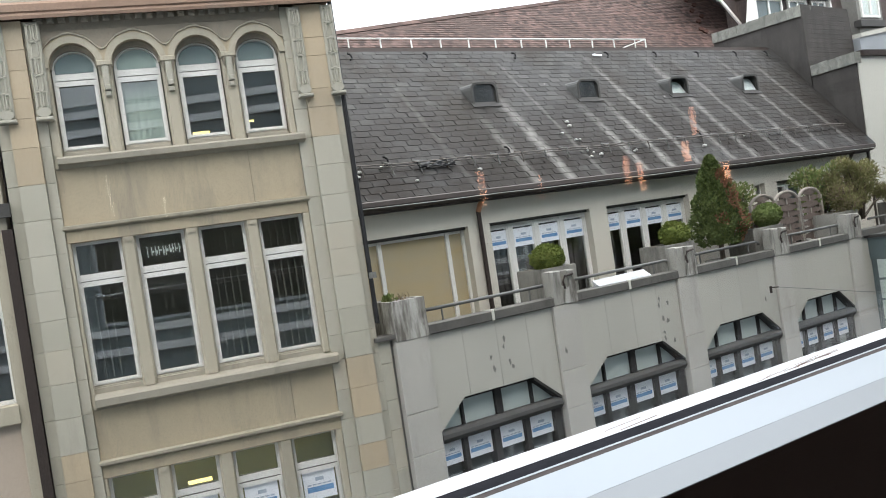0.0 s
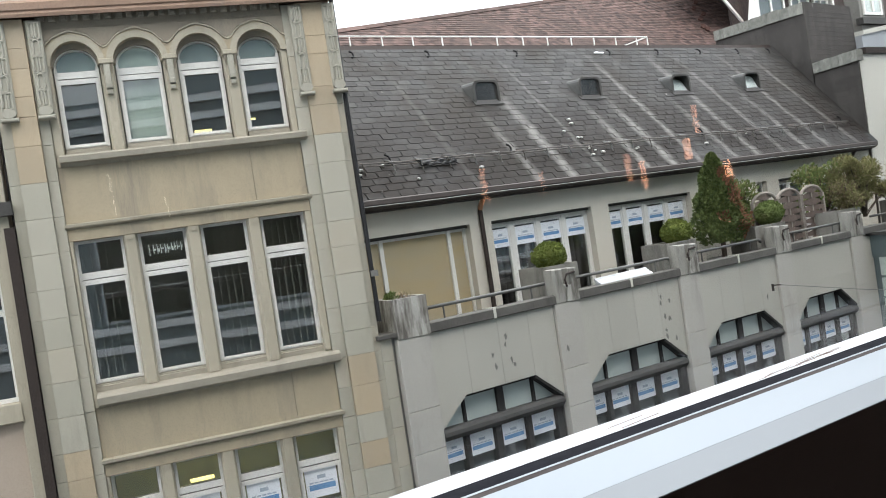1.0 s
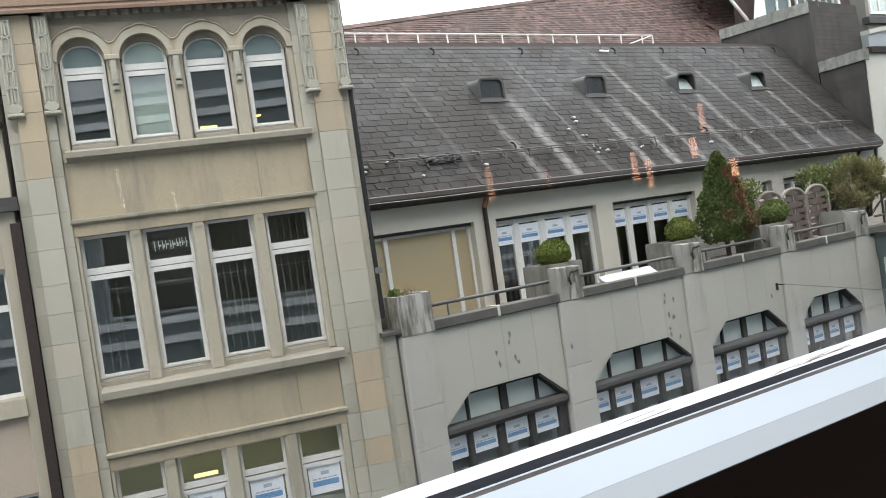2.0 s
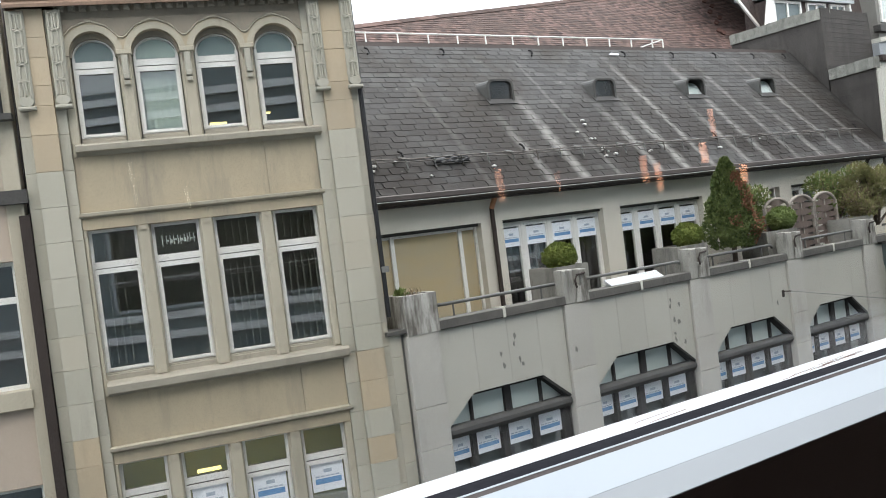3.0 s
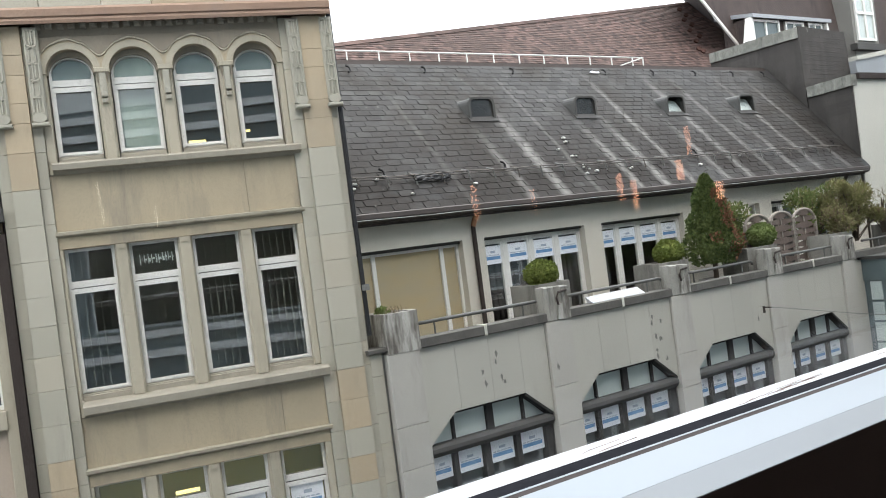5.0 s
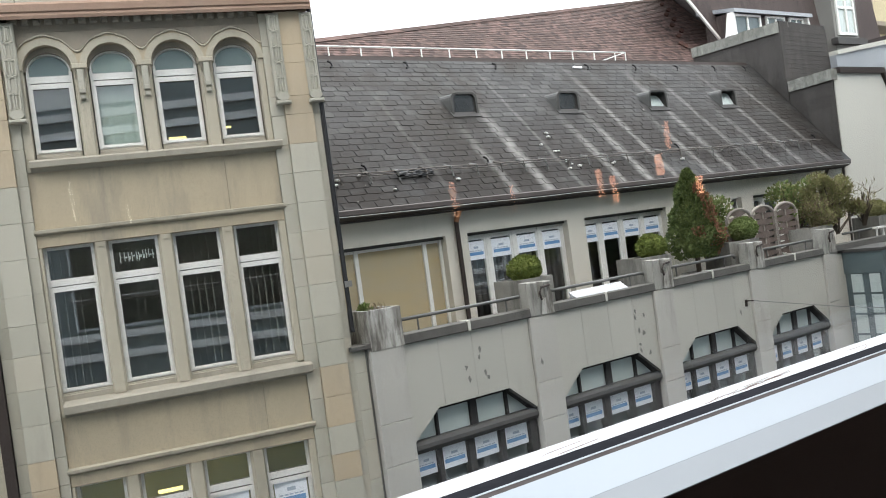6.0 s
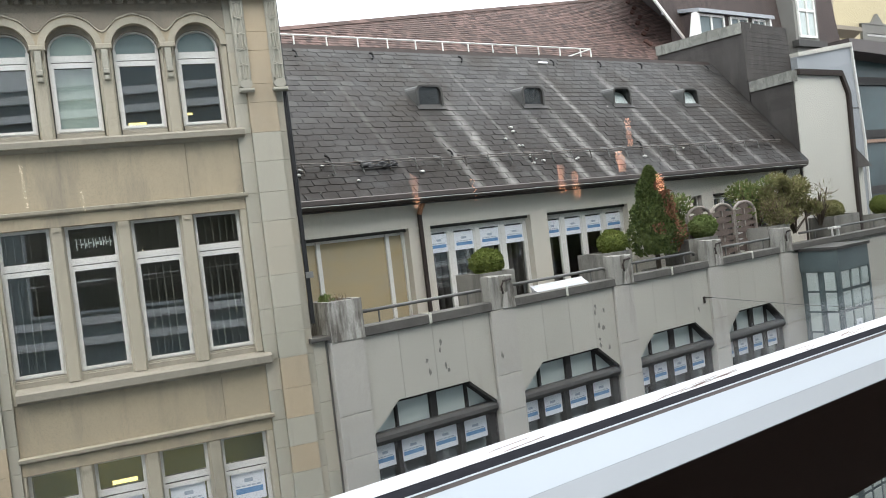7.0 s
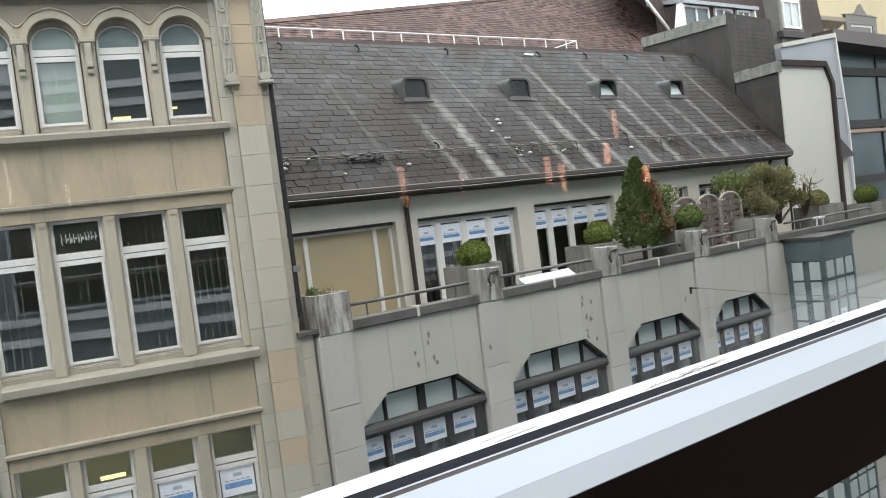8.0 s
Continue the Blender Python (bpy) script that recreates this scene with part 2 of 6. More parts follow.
TILE = tile_material()
MANSARD = surface("dark_mansard_tiles", (0.058, 0.044, 0.040), (0.085, 0.064, 0.057), (0.036, 0.029, 0.027), big=1.4, fine=9.0, bump=0.4, dirt_from=0.45, dirt_to=0.7)
VENT_CLAY = surface("dark_vent_clay", (0.05, 0.024, 0.018), (0.075, 0.036, 0.027), big=3.0, bump=0.1)
PEBBLE = surface("pale_pebbles", (0.60, 0.59, 0.56), (0.42, 0.41, 0.38), big=9.0, bump=0.1)
MORTAR = surface("joint_mortar", (0.33, 0.31, 0.265), (0.40, 0.375, 0.32), bump=0.1)
JOINT_GREY = surface("joint_grey", (0.15, 0.145, 0.135), (0.18, 0.175, 0.16), bump=0.1)
ROOM = surface("dim_room", (0.22, 0.225, 0.21), (0.29, 0.29, 0.26), big=0.9, bump=0)
ROOM_OLIVE = surface("olive_room", (0.40, 0.38, 0.20), (0.30, 0.29, 0.16), big=0.6, bump=0)
# Darker upright stripes paint the shading of the folds into the cloth
CURTAIN = surface("pale_green_curtain", (0.60, 0.67, 0.60), (0.66, 0.73, 0.66), (0.50, 0.57, 0.51), big=3.0, bump=0, dirt_stretch=(16, 16, 0.2), dirt_from=0.47, dirt_to=0.6)
FAN_BLIND = surface("grey_green_blind", (0.34, 0.39, 0.38), (0.38, 0.43, 0.415), big=0.8, bump=0)
SLAT = surface("vertical_blind", (0.20, 0.20, 0.175), (0.26, 0.255, 0.22), big=2.0, bump=0)
# Drape colour, also the darkness painted onto unlit room surfaces
DRAPE_AND_DARK = surface("dark_drape_and_room", (0.075, 0.069, 0.068), (0.125, 0.112, 0.11), big=2.0, bump=0)
# Ochre in the cloth paints the glow of the room behind it
BLINDCLOTH = surface("ochre_glow_blind", (0.42, 0.315, 0.15), (0.37, 0.325, 0.23), (0.33, 0.31, 0.25), rough=0.8, big=0.5, bump=0.02, dirt_stretch=(0.3, 0.3, 1.2), dirt_from=0.45)
# Frosted panes; the tone also paints sky mirrored in tilted hatches
FROSTED_AND_SKY = surface("frosted_glass_and_sky", (0.42, 0.475, 0.45), (0.49, 0.54, 0.51), rough=0.25, big=0.8, bump=0, spec=0.5)
PAPER = surface("white_poster_paper", (0.74, 0.77, 0.80), (0.78, 0.80, 0.83), rough=0.6, big=2.0, bump=0)
INK_BLUE = surface("blue_print", (0.10, 0.23, 0.45), (0.20, 0.36, 0.58), rough=0.6, big=9.0, bump=0)
INK_GREY = surface("grey_print", (0.32, 0.38, 0.45), (0.42, 0.47, 0.53), rough=0.6, big=6.0, bump=0)
GLASS = pane_material("window_glass", (0.92, 0.94, 0.93), 0.11)
GLASS_CLEAR = pane_material("clear_glass", (0.985, 0.99, 0.985), 0.012)
TEAL_GLASS = surface("teal_facade_glass", (0.016, 0.034, 0.037), (0.045, 0.080, 0.085), rough=0.3, big=0.22, bump=0, spec=0.12)
OWN_GLASS = surface("own_front_glass", (0.09, 0.125, 0.14), (0.135, 0.175, 0.19), rough=0.2, big=0.3, bump=0, spec=0.5)
YELLOW = surface("cream_yellow_render", (0.50, 0.43, 0.27), (0.54, 0.465, 0.30), (0.5, 0.43, 0.29), big=0.5, bump=0.05)
FOLIAGE = leaves("box_leaves", (0.07, 0.095, 0.022), (0.165, 0.195, 0.048), (0.15, 0.165, 0.045))
FOLIAGE_LIGHT = leaves("light_green_leaves", (0.095, 0.13, 0.04), (0.17, 0.215, 0.075), (0.14, 0.165, 0.06))
CONIFER = leaves("conifer_sprays", (0.055, 0.082, 0.028), (0.145, 0.175, 0.06), (0.10, 0.13, 0.046))
RUST_LEAF = leaves("withered_sprays", (0.165, 0.078, 0.046), (0.25, 0.135, 0.08), (0.20, 0.095, 0.056))
OLIVE_LEAF = leaves("olive_twigs", (0.145, 0.148, 0.055), (0.26, 0.25, 0.115), (0.20, 0.185, 0.09))
DRY_TWIG = leaves("dry_twigs", (0.15, 0.115, 0.07), (0.24, 0.19, 0.12), (0.13, 0.115, 0.06))
BARK = surface("bark", (0.06, 0.045, 0.035), (0.09, 0.07, 0.05), bump=0.4, fine=30)
WOOD_GREY = surface("greyed_fence_wood", (0.25, 0.22, 0.19), (0.31, 0.28, 0.245), (0.16, 0.14, 0.12), big=3.0, bump=0.3, vary=0.08)
WOOD = surface("weathered_fence_wood", (0.125, 0.095, 0.08), (0.165, 0.13, 0.112), (0.085, 0.062, 0.053), big=3.0, bump=0.3, vary=0.12)
POST_GREY = surface("streaked_post_concrete", (0.34, 0.33, 0.295), (0.25, 0.24, 0.215), (0.115, 0.11, 0.095), big=2.0, bump=0.3, dirt_stretch=(4.5, 4.5, 0.6), dirt_from=0.5, dirt_to=0.68)
LEAD = surface("weathered_lead", (0.07, 0.07, 0.066), (0.10, 0.10, 0.094), (0.06, 0.06, 0.055), rough=0.6, big=4.0, bump=0.15)
GREY_STONE = surface("weathered_grey_stone", (0.17, 0.165, 0.15), (0.21, 0.205, 0.185), (0.11, 0.105, 0.095), big=1.2, bump=0.2)
ROOF_PAINT = surface("brown_grey_sheet", (0.085, 0.072, 0.068), (0.105, 0.09, 0.085), rough=0.6, big=0.4, bump=0.03)
ASPHALT = surface("asphalt", (0.05, 0.05, 0.05), (0.065, 0.064, 0.062), (0.035, 0.035, 0.035), big=0.5, fine=60, bump=0.3)
PAVING = surface("pavement_slabs", (0.20, 0.195, 0.185), (0.24, 0.235, 0.22), (0.15, 0.145, 0.135), big=0.8, bump=0.2)
FELT = surface("terrace_slabs", (0.16, 0.155, 0.145), (0.20, 0.195, 0.18), (0.11, 0.105, 0.1), big=0.9, bump=0.2)
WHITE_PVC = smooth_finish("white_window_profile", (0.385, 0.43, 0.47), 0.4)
SHADED_PVC = smooth_finish("shaded_window_profile", (0.235, 0.255, 0.27), 0.35)
DARK_PANEL = smooth_finish("dark_inner_panel", (0.155, 0.12, 0.115), 0.6)
SHADE_STRIP = surface("painted_shadow_strip", (0.10, 0.088, 0.085), (0.13, 0.115, 0.11), rough=0.9, big=6.0, bump=0.05, spec=0.05)
GASKET = surface("rubber_gasket", (0.022, 0.023, 0.028), (0.03, 0.03, 0.036), rough=0.9, big=6.0, bump=0.05, spec=0.03)
ROOM_WALL = surface("own_room_wall", (0.10, 0.09, 0.08), (0.13, 0.115, 0.10), big=0.8, bump=0.03)
SCUFF = surface("brown_scuff", (0.30, 0.22, 0.19), (0.36, 0.28, 0.25), rough=0.7, big=20, bump=0.1)
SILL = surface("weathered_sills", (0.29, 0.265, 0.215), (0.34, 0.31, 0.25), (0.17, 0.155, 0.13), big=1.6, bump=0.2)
BOUNCE_WHITE = surface("white_panel", (0.70, 0.71, 0.72), (0.74, 0.75, 0.76), rough=0.5, big=2.0, bump=0)
BAND_WHITE = surface("white_facade_band", (0.62, 0.65, 0.67), (0.68, 0.70, 0.72), rough=0.5, big=0.7, bump=0.03)


# ---- mesh helpers ----
BASES = {}


def thing(name, base, label="", category="", group="", kind="", turn=0.0):
    ob = new(name)
    ob.empty_display_size = 0.2
    m = pose(*base, 0, 0, turn)
    ob.matrix_world = m
    BASES[ob.name] = m
    return tagged(ob, label, category, group, kind)


def mesh_from(name, bm, material, smooth=False):
    me = bpy.data.meshes.new(name)
    bmesh.ops.recalc_face_normals(bm, faces=bm.faces[:])
    bm.to_mesh(me)
    bm.free()
    me.materials.append(material)
    if smooth:
        me.shade_smooth()
    return me


def part(name, bm, material, parent=None, label="", smooth=False, local=False):
    """Links bm as one mesh object under a thing or a part; bm is in world metres, or in the thing's own where local is set."""
    if parent is not None:
        base = BASES[parent.name]
        if not local:
            bm.transform(base.inverted())
    ob = new(name, mesh_from(name, bm, material, smooth))
    if parent is not None:
        ob.parent = parent
        BASES[ob.name] = base
    return tagged(ob, label)


def piece(name, me, parent, at):
    """A repeat piece on shared mesh data, placed in its parent's own metres."""
    ob = bpy.data.objects.new(name, me)
    scene.collection.objects.link(ob)
    ob.parent = parent
    ob.location = at
    return ob


def solid(name, bm, material, label, category, kind="", group="", smooth=False):
    return tagged(part(name, bm, material, smooth=smooth), label, category, group, kind)


def box(bm, x0, x1, y0, y1, z0, z1):
    v = [bm.verts.new((x, y, z)) for z in (z0, z1) for y in (y0, y1) for x in (x0, x1)]
    for f in ((0, 1, 3, 2), (4, 6, 7, 5), (0, 4, 5, 1), (2, 3, 7, 6), (0, 2, 6, 4), (1, 5, 7, 3)):
        bm.faces.new([v[i] for i in f])
    return bm


def block(bm, x0, x1, y0, y1, z0, z1, c=0.012):
    """A box whose street side (y0) has worn, chamfered edges."""
    r = [[(x0, z0), (x1, z0), (x1, z1), (x0, z1)], [(x0 + c, z0 + c), (x1 - c, z0 + c), (x1 - c, z1 - c), (x0 + c, z1 - c)]]
    rings = [[bm.verts.new((x, y, z)) for x, z in q] for y, q in ((y1, r[0]), (y0 + c, r[0]), (y0, r[1]))]
    bm.faces.new(rings[0])
    bm.faces.new(rings[2])
    for a, b in zip(rings, rings[1:]):
        for i in range(4):
            bm.faces.new((a[i], a[(i + 1) % 4], b[(i + 1) % 4], b[i]))
    return bm


def prism(bm, pts, y0, y1):
    """A polygon of (x, z) points made solid from y0 to y1."""
    a, b = [bm.verts.new((x, y0, z)) for x, z in pts], [bm.verts.new((x, y1, z)) for x, z in pts]
    bm.faces.new(a)
    bm.faces.new(list(reversed(b)))
    for i in range(len(pts)):
        j = (i + 1) % len(pts)
        bm.faces.new((a[i], b[i], b[j], a[j]))
    return bm


def profile_x(bm, pts, x0, x1):
    """A profile of (y, z) points drawn out along x."""
    a, b = [bm.verts.new((x0, y, z)) for y, z in pts], [bm.verts.new((x1, y, z)) for y, z in pts]
    bm.faces.new(a)
    bm.faces.new(list(reversed(b)))
    for i in range(len(pts)):
        j = (i + 1) % len(pts)
        bm.faces.new((a[i], b[i], b[j], a[j]))
    return bm


def tube(bm, path, r, n=8):
    """A round bar through the given points."""
    pts = [Vector(p) for p in path]
    rings = []
    for i, p in enumerate(pts):
        d = (pts[min(i + 1, len(pts) - 1)] - pts[max(i - 1, 0)]).normalized()
        side = d.cross(Vector((0, 0, 1)) if abs(d.z) < 0.9 else Vector((0, 1, 0))).normalized()
        up = side.cross(d)
        rings.append([bm.verts.new(p + r * (math.cos(k * math.tau / n) * side + math.sin(k * math.tau / n) * up)) for k in range(n)])
    for a, b in zip(rings, rings[1:]):
        for k in range(n):
            bm.faces.new((a[k], a[(k + 1) % n], b[(k + 1) % n], b[k]))
    bm.faces.new(rings[0])
    bm.faces.new(list(reversed(rings[-1])))
    return bm


def hexa(bm, low, high):
    """A solid between two four-cornered faces."""
    a, b = [bm.verts.new(p) for p in low], [bm.verts.new(p) for p in high]
    bm.faces.new(a)
    bm.faces.new(list(reversed(b)))
    for i in range(4):
        j = (i + 1) % 4
        bm.faces.new((a[i], b[i], b[j], a[j]))
    return bm


def bars_frame(bm, x0, x1, y0, y1, z0, z1, w):
    """Four bars round an opening."""
    box(bm, x0, x0 + w, y0, y1, z0, z1)
    box(bm, x1 - w, x1, y0, y1, z0, z1)
    box(bm, x0 + w, x1 - w, y0, y1, z0, z0 + w)
    box(bm, x0 + w, x1 - w, y0, y1, z1 - w, z1)
    return bm


def foliage(bm, count, where, size, rng, flat=0.35):
    """Many small leaf blades; where(rng) gives a place and the way out of the crown."""
    for _ in range(count):
        p, out = where(rng)
        out = (out + Vector((rng.uniform(-1, 1), rng.uniform(-1, 1), rng.uniform(-1, 1))) * 0.8).normalized()
        side = out.cross(Vector((rng.uniform(-1, 1), rng.uniform(-1, 1), rng.uniform(-1, 1)))).normalized()
        s = size * rng.uniform(0.6, 1.4)
        tip, w = p + out * s, side * s * flat
        mid = p + out * s * 0.5 + out.cross(side) * s * 0.12
        a, b, c, d = (bm.verts.new(q) for q in (p, mid + w, tip, mid - w))
        bm.faces.new((a, b, c, d))
    return bm


# ---- the ground ----
bm = box(bmesh.new(), -400, 500, -300, 600, GROUND - 0.5, GROUND)
solid("ground", bm, ASPHALT, "dark grey asphalt street", "road", "structure")
bm = box(bmesh.new(), JX - 0.2, 60, DG - 2.2, DG, GROUND, GROUND + 0.12)
solid("pavement", bm, PAVING, "grey slab pavement along the grey front", "pavement", "structure")

# ---- the sandstone building; its own metres are u along the front, v inwards, z up ----
house = thing("sandstone_building", (JX, JY, 0), "ochre sandstone office building with carved piers and mullioned windows", "building", turn=BEND)
FRONT_L, FRONT_R = -4.47, -0.79


def stone(name, u0, u1, v0, v1, z0, z1, material, parent=house, label="", c=0.012):
    return part(name, block(bmesh.new(), u0, u1, v0, v1, z0, z1, c), material, parent, label, local=True)


# plain wall fields, lintels and mouldings
for z0, z1, v in ((0.95, 1.81, 0.08), (-2.62, -1.86, 0.08), (-6.35, -5.46, 0.08), (-9.6, -6.35, 0.02)):
    seams = [FRONT_L, -1.62 if z0 > 0 else -1.50, FRONT_R]
    for a, b in zip(seams, seams[1:]):
        stone("wall_panel", a, b - 0.004, v, 0.45, z0, z1, SAND, c=0.004)
for z0, z1 in ((0.68, 0.862), (-2.90, -2.712)):
    stone("lintel", FRONT_L, FRONT_R, 0.06, 0.45, z0, z1, SAND, c=0.008)
for z0, z1 in ((0.862, 0.95), (-2.712, -2.62)):
    bm = profile_x(bmesh.new(), [(0.45, z0), (0.05, z0), (-0.01, z0 + 0.03), (-0.02, z1 - 0.015), (0.07, z1), (0.45, z1)], FRONT_L - 0.02, FRONT_R + 0.04)
    part("string_course", bm, SAND_TRIM, house, local=True)
for z0, z1 in ((1.80, 1.97), (-1.86, -1.66), (-5.46, -5.26)):
    bm = profile_x(bmesh.new(), [(0.45, z0), (0.06, z0), (0.0, z0 + 0.045), (-0.09, z0 + 0.06), (-0.10, z1 - 0.03), (-0.06, z1), (0.30, z1 + 0.05), (0.45, z1 + 0.05)], FRONT_L + 0.06, FRONT_R + 0.10)
    part("window_sill", bm, SILL, house, local=True)
    stone("sill_stop", FRONT_L, FRONT_L + 0.07, 0.06, 0.45, z0, z1 + 0.05, SAND_TRIM)


def casement(u0, u1, z0, z1, transom, head=None, posters=False):
    """A white window in the depth of the wall: frame with transom, lower sash, two panes. head: rise of an arched top."""
    low = z0
    z0 += 0.055
    bm = bmesh.new()
    v0, v1, w = 0.235, 0.31, 0.045
    if head is None:
        bars_frame(bm, u0, u1, v0, v1, z0, z1, w)
    else:
        box(bm, u0, u0 + w, v0, v1, z0, z1)
        box(bm, u1 - w, u1, v0, v1, z0, z1)
        box(bm, u0 + w, u1 - w, v0, v1, z0, z0 + w)
        mid, a = (u0 + u1) / 2, (u1 - u0) / 2
        n = 18
        for i in range(n):
            t0, t1 = math.pi * i / n, math.pi * (i + 1) / n
            q = [(mid + (a - s) * math.cos(t), z1 + (head - s) * math.sin(t)) for s, t in ((0, t0), (0.03, t0), (0.03, t1), (0, t1))]
            prism(bm, q, v0, v1)
    box(bm, u0 + w, u1 - w, v0 - 0.012, v1, transom - 0.045, transom + 0.055)
    bars_frame(bm, u0 + w * 0.6, u1 - w * 0.6, v0 - 0.02, v1 - 0.02, z0 + 0.02, transom - 0.06, 0.042)
    box(bm, u0 + w, u1 - w, v0 - 0.02, v1 - 0.02, transom - 0.135, transom - 0.1)
    win = part("window", bm, WHITE_FRAME, house, "white painted casement window", local=True)
    p = part("pane", box(bmesh.new(), u0 + 0.06, u1 - 0.06, 0.262, 0.268, z0 + 0.055, transom - 0.12), GLASS, win, local=True)
    p.visible_shadow = False
    if head is None:
        bm = box(bmesh.new(), u0 + w, u1 - w, 0.262, 0.268, transom + 0.055, z1 - w)
    else:
        pts = [(u0 + w, transom + 0.055), (u1 - w, transom + 0.055)] + [((u0 + u1) / 2 + ((u1 - u0) / 2 - w) * math.cos(math.pi * i / 12), z1 + (head - w) * math.sin(math.pi * i / 12)) for i in range(13)]
        bm = prism(bmesh.new(), pts, 0.262, 0.268)
    p = part("pane", bm, GLASS, win, local=True)
    p.visible_shadow = False
    steps = [(0.31, low - 0.10), (0.165, low - 0.10), (0.165, low + 0.012), (0.20, low + 0.02), (0.20, low + 0.036), (0.222, low + 0.042), (0.222, z0 + 0.002), (0.31, z0 + 0.002)]
    part("weather_board", profile_x(bmesh.new(), steps, u0, u1), SILL, win, "weathered stepped bottom board", local=True)
    seal = bars_frame(bmesh.new(), u0 + 0.062, u1 - 0.062, 0.247, 0.262, z0 + 0.056, transom - 0.13, 0.009)
    box(seal, u0 + 0.03, u1 - 0.03, 0.216, 0.236, transom - 0.066, transom - 0.055)
    box(seal, u0 + w, u1 - w, 0.245, 0.262, transom + 0.053, transom + 0.062)
    part("gasket", seal, GREY_FRAME, win, local=True)
    return win


def mullion(u0, u1, z0, z1):
    """A stone post between two lights with chamfered edges."""
    c = 0.035
    bm = bmesh.new()
    q = [(u0, 0.34), (u0, 0.16), (u0 + c, 0.07), (u1 - c, 0.07), (u1, 0.16), (u1, 0.34)]
    a, b = [bm.verts.new((u, v, z0)) for u, v in q], [bm.verts.new((u, v, z1)) for u, v in q]
    bm.faces.new(a)
    bm.faces.new(list(reversed(b)))
    for i in range(6):
        bm.faces.new((a[i], a[(i + 1) % 6], b[(i + 1) % 6], b[i]))
    box(bm, (u0 + u1) / 2 - 0.04, (u0 + u1) / 2 + 0.04, 0.045, 0.075, z1 - 0.07, z1 - 0.002)
    return part("mullion", bm, SAND_TRIM, house, local=True)


LOWER = [(-4.415, -3.71), (-3.495, -2.775), (-2.55, -1.83), (-1.61, -0.895)]
UPPER = [(-4.34, -3.66), (-3.45, -2.735), (-2.52, -1.81), (-1.59, -0.885)]
for z0, z1, tr in ((-1.565, 0.68, 0.135), (-5.20, -2.90, -3.40)):
    for u0, u1 in LOWER:
        casement(u0, u1, z0, z1, tr)
    edges = [FRONT_L] + [e for l in LOWER for e in l] + [FRONT_R]
    for i in (2, 4, 6):
        mullion(edges[i], edges[i + 1], z0 - 0.06, z1)
    stone("jamb", edges[0], edges[1], 0.06, 0.34, z0 - 0.06, z1, SAND_TRIM)
    stone("jamb", edges[8], edges[9], 0.06, 0.34, z0 - 0.06, z1, SAND_TRIM)
# the arched row
SPRING, RISE = 3.32, 0.36
edges = [FRONT_L] + [e for l in UPPER for e in l] + [FRONT_R]
for u0, u1 in UPPER:
    casement(u0 + 0.02, u1 - 0.02, 2.03, SPRING, 3.20, head=RISE - 0.075)
    bm = bmesh.new()
    i = UPPER.index((u0, u1))
    left = FRONT_L if i == 0 else (UPPER[i - 1][1] + u0) / 2
    right = FRONT_R if i == 3 else (UPPER[i + 1][0] + u1) / 2
    mid, a = (u0 + u1) / 2, (u1 - u0) / 2
    n = 20
    cut = [(mid - a * math.cos(math.pi * k / n), SPRING + RISE * math.sin(math.pi * k / n)) for k in range(n + 1)]
    outline = [(left, SPRING)] + cut[:n // 2 + 1] + [(mid, 3.87), (left, 3.87)]
    prism(bm, outline, 0.05, 0.36)
    outline = [(mid, 3.87)] + cut[n // 2:] + [(right, SPRING), (right, 3.87)]
    prism(bm, outline, 0.05, 0.36)
    part("arch_stone", bm, SAND, house, "carved sandstone arch above a window", local=True)
    # Rebate ring in darker stone, painting the shade under the arch head
    inner = [(mid + (a - 0.03) * math.cos(math.pi * k / n), SPRING + (RISE - 0.085) * math.sin(math.pi * k / n)) for k in range(n, -1, -1)]
    outer = [(mid + (a + 0.02) * math.cos(math.pi * k / n), SPRING + (RISE + 0.02) * math.sin(math.pi * k / n)) for k in range(n + 1)]
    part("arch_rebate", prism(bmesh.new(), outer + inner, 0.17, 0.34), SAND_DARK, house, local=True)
    # hood mould that waves from arch to arch
    bm = bmesh.new()
    path = []
    for k in range(41):
        s = k / 40
        u = left + (right - left) * s
        d = min(s, 1 - s)
        e, f = min(1.0, d / 0.27), max(0.0, (d - 0.2) / 0.3)
        h = 3.57 + 0.185 * e * e * (3 - 2 * e) + 0.075 * f * f * (3 - 2 * f)
        path.append((u, h))
    loops = [[bm.verts.new((p, v, q + d)) for v, d in ((0.05, -0.016), (0.022, -0.012), (0.03, 0.008), (0.05, 0.02))] for p, q in path]
    for a0, a1 in zip(loops, loops[1:]):
        for i4 in range(4):
            bm.faces.new((a0[i4], a0[(i4 + 1) % 4], a1[(i4 + 1) % 4], a1[i4]))
    part("hood_mould", bm, SAND_TRIM, house, local=True)
    part("spandrel", prism(bmesh.new(), [(p, q + 0.02) for p, q in path] + [(right, 3.872), (left, 3.872)], 0.036, 0.06), SAND_DARK, house, "darker stone field above the arches", local=True)
    bm = bmesh.new()
    ring = [(mid + (a + s) * math.cos(math.pi * k / n), SPRING + (RISE + s) * math.sin(math.pi * k / n)) for s, ks in ((0.0, range(n + 1)), (0.10, range(n, -1, -1))) for k in ks]
    prism(bm, ring, 0.03, 0.06)
    part("archivolt", bm, SAND_TRIM, house, local=True)
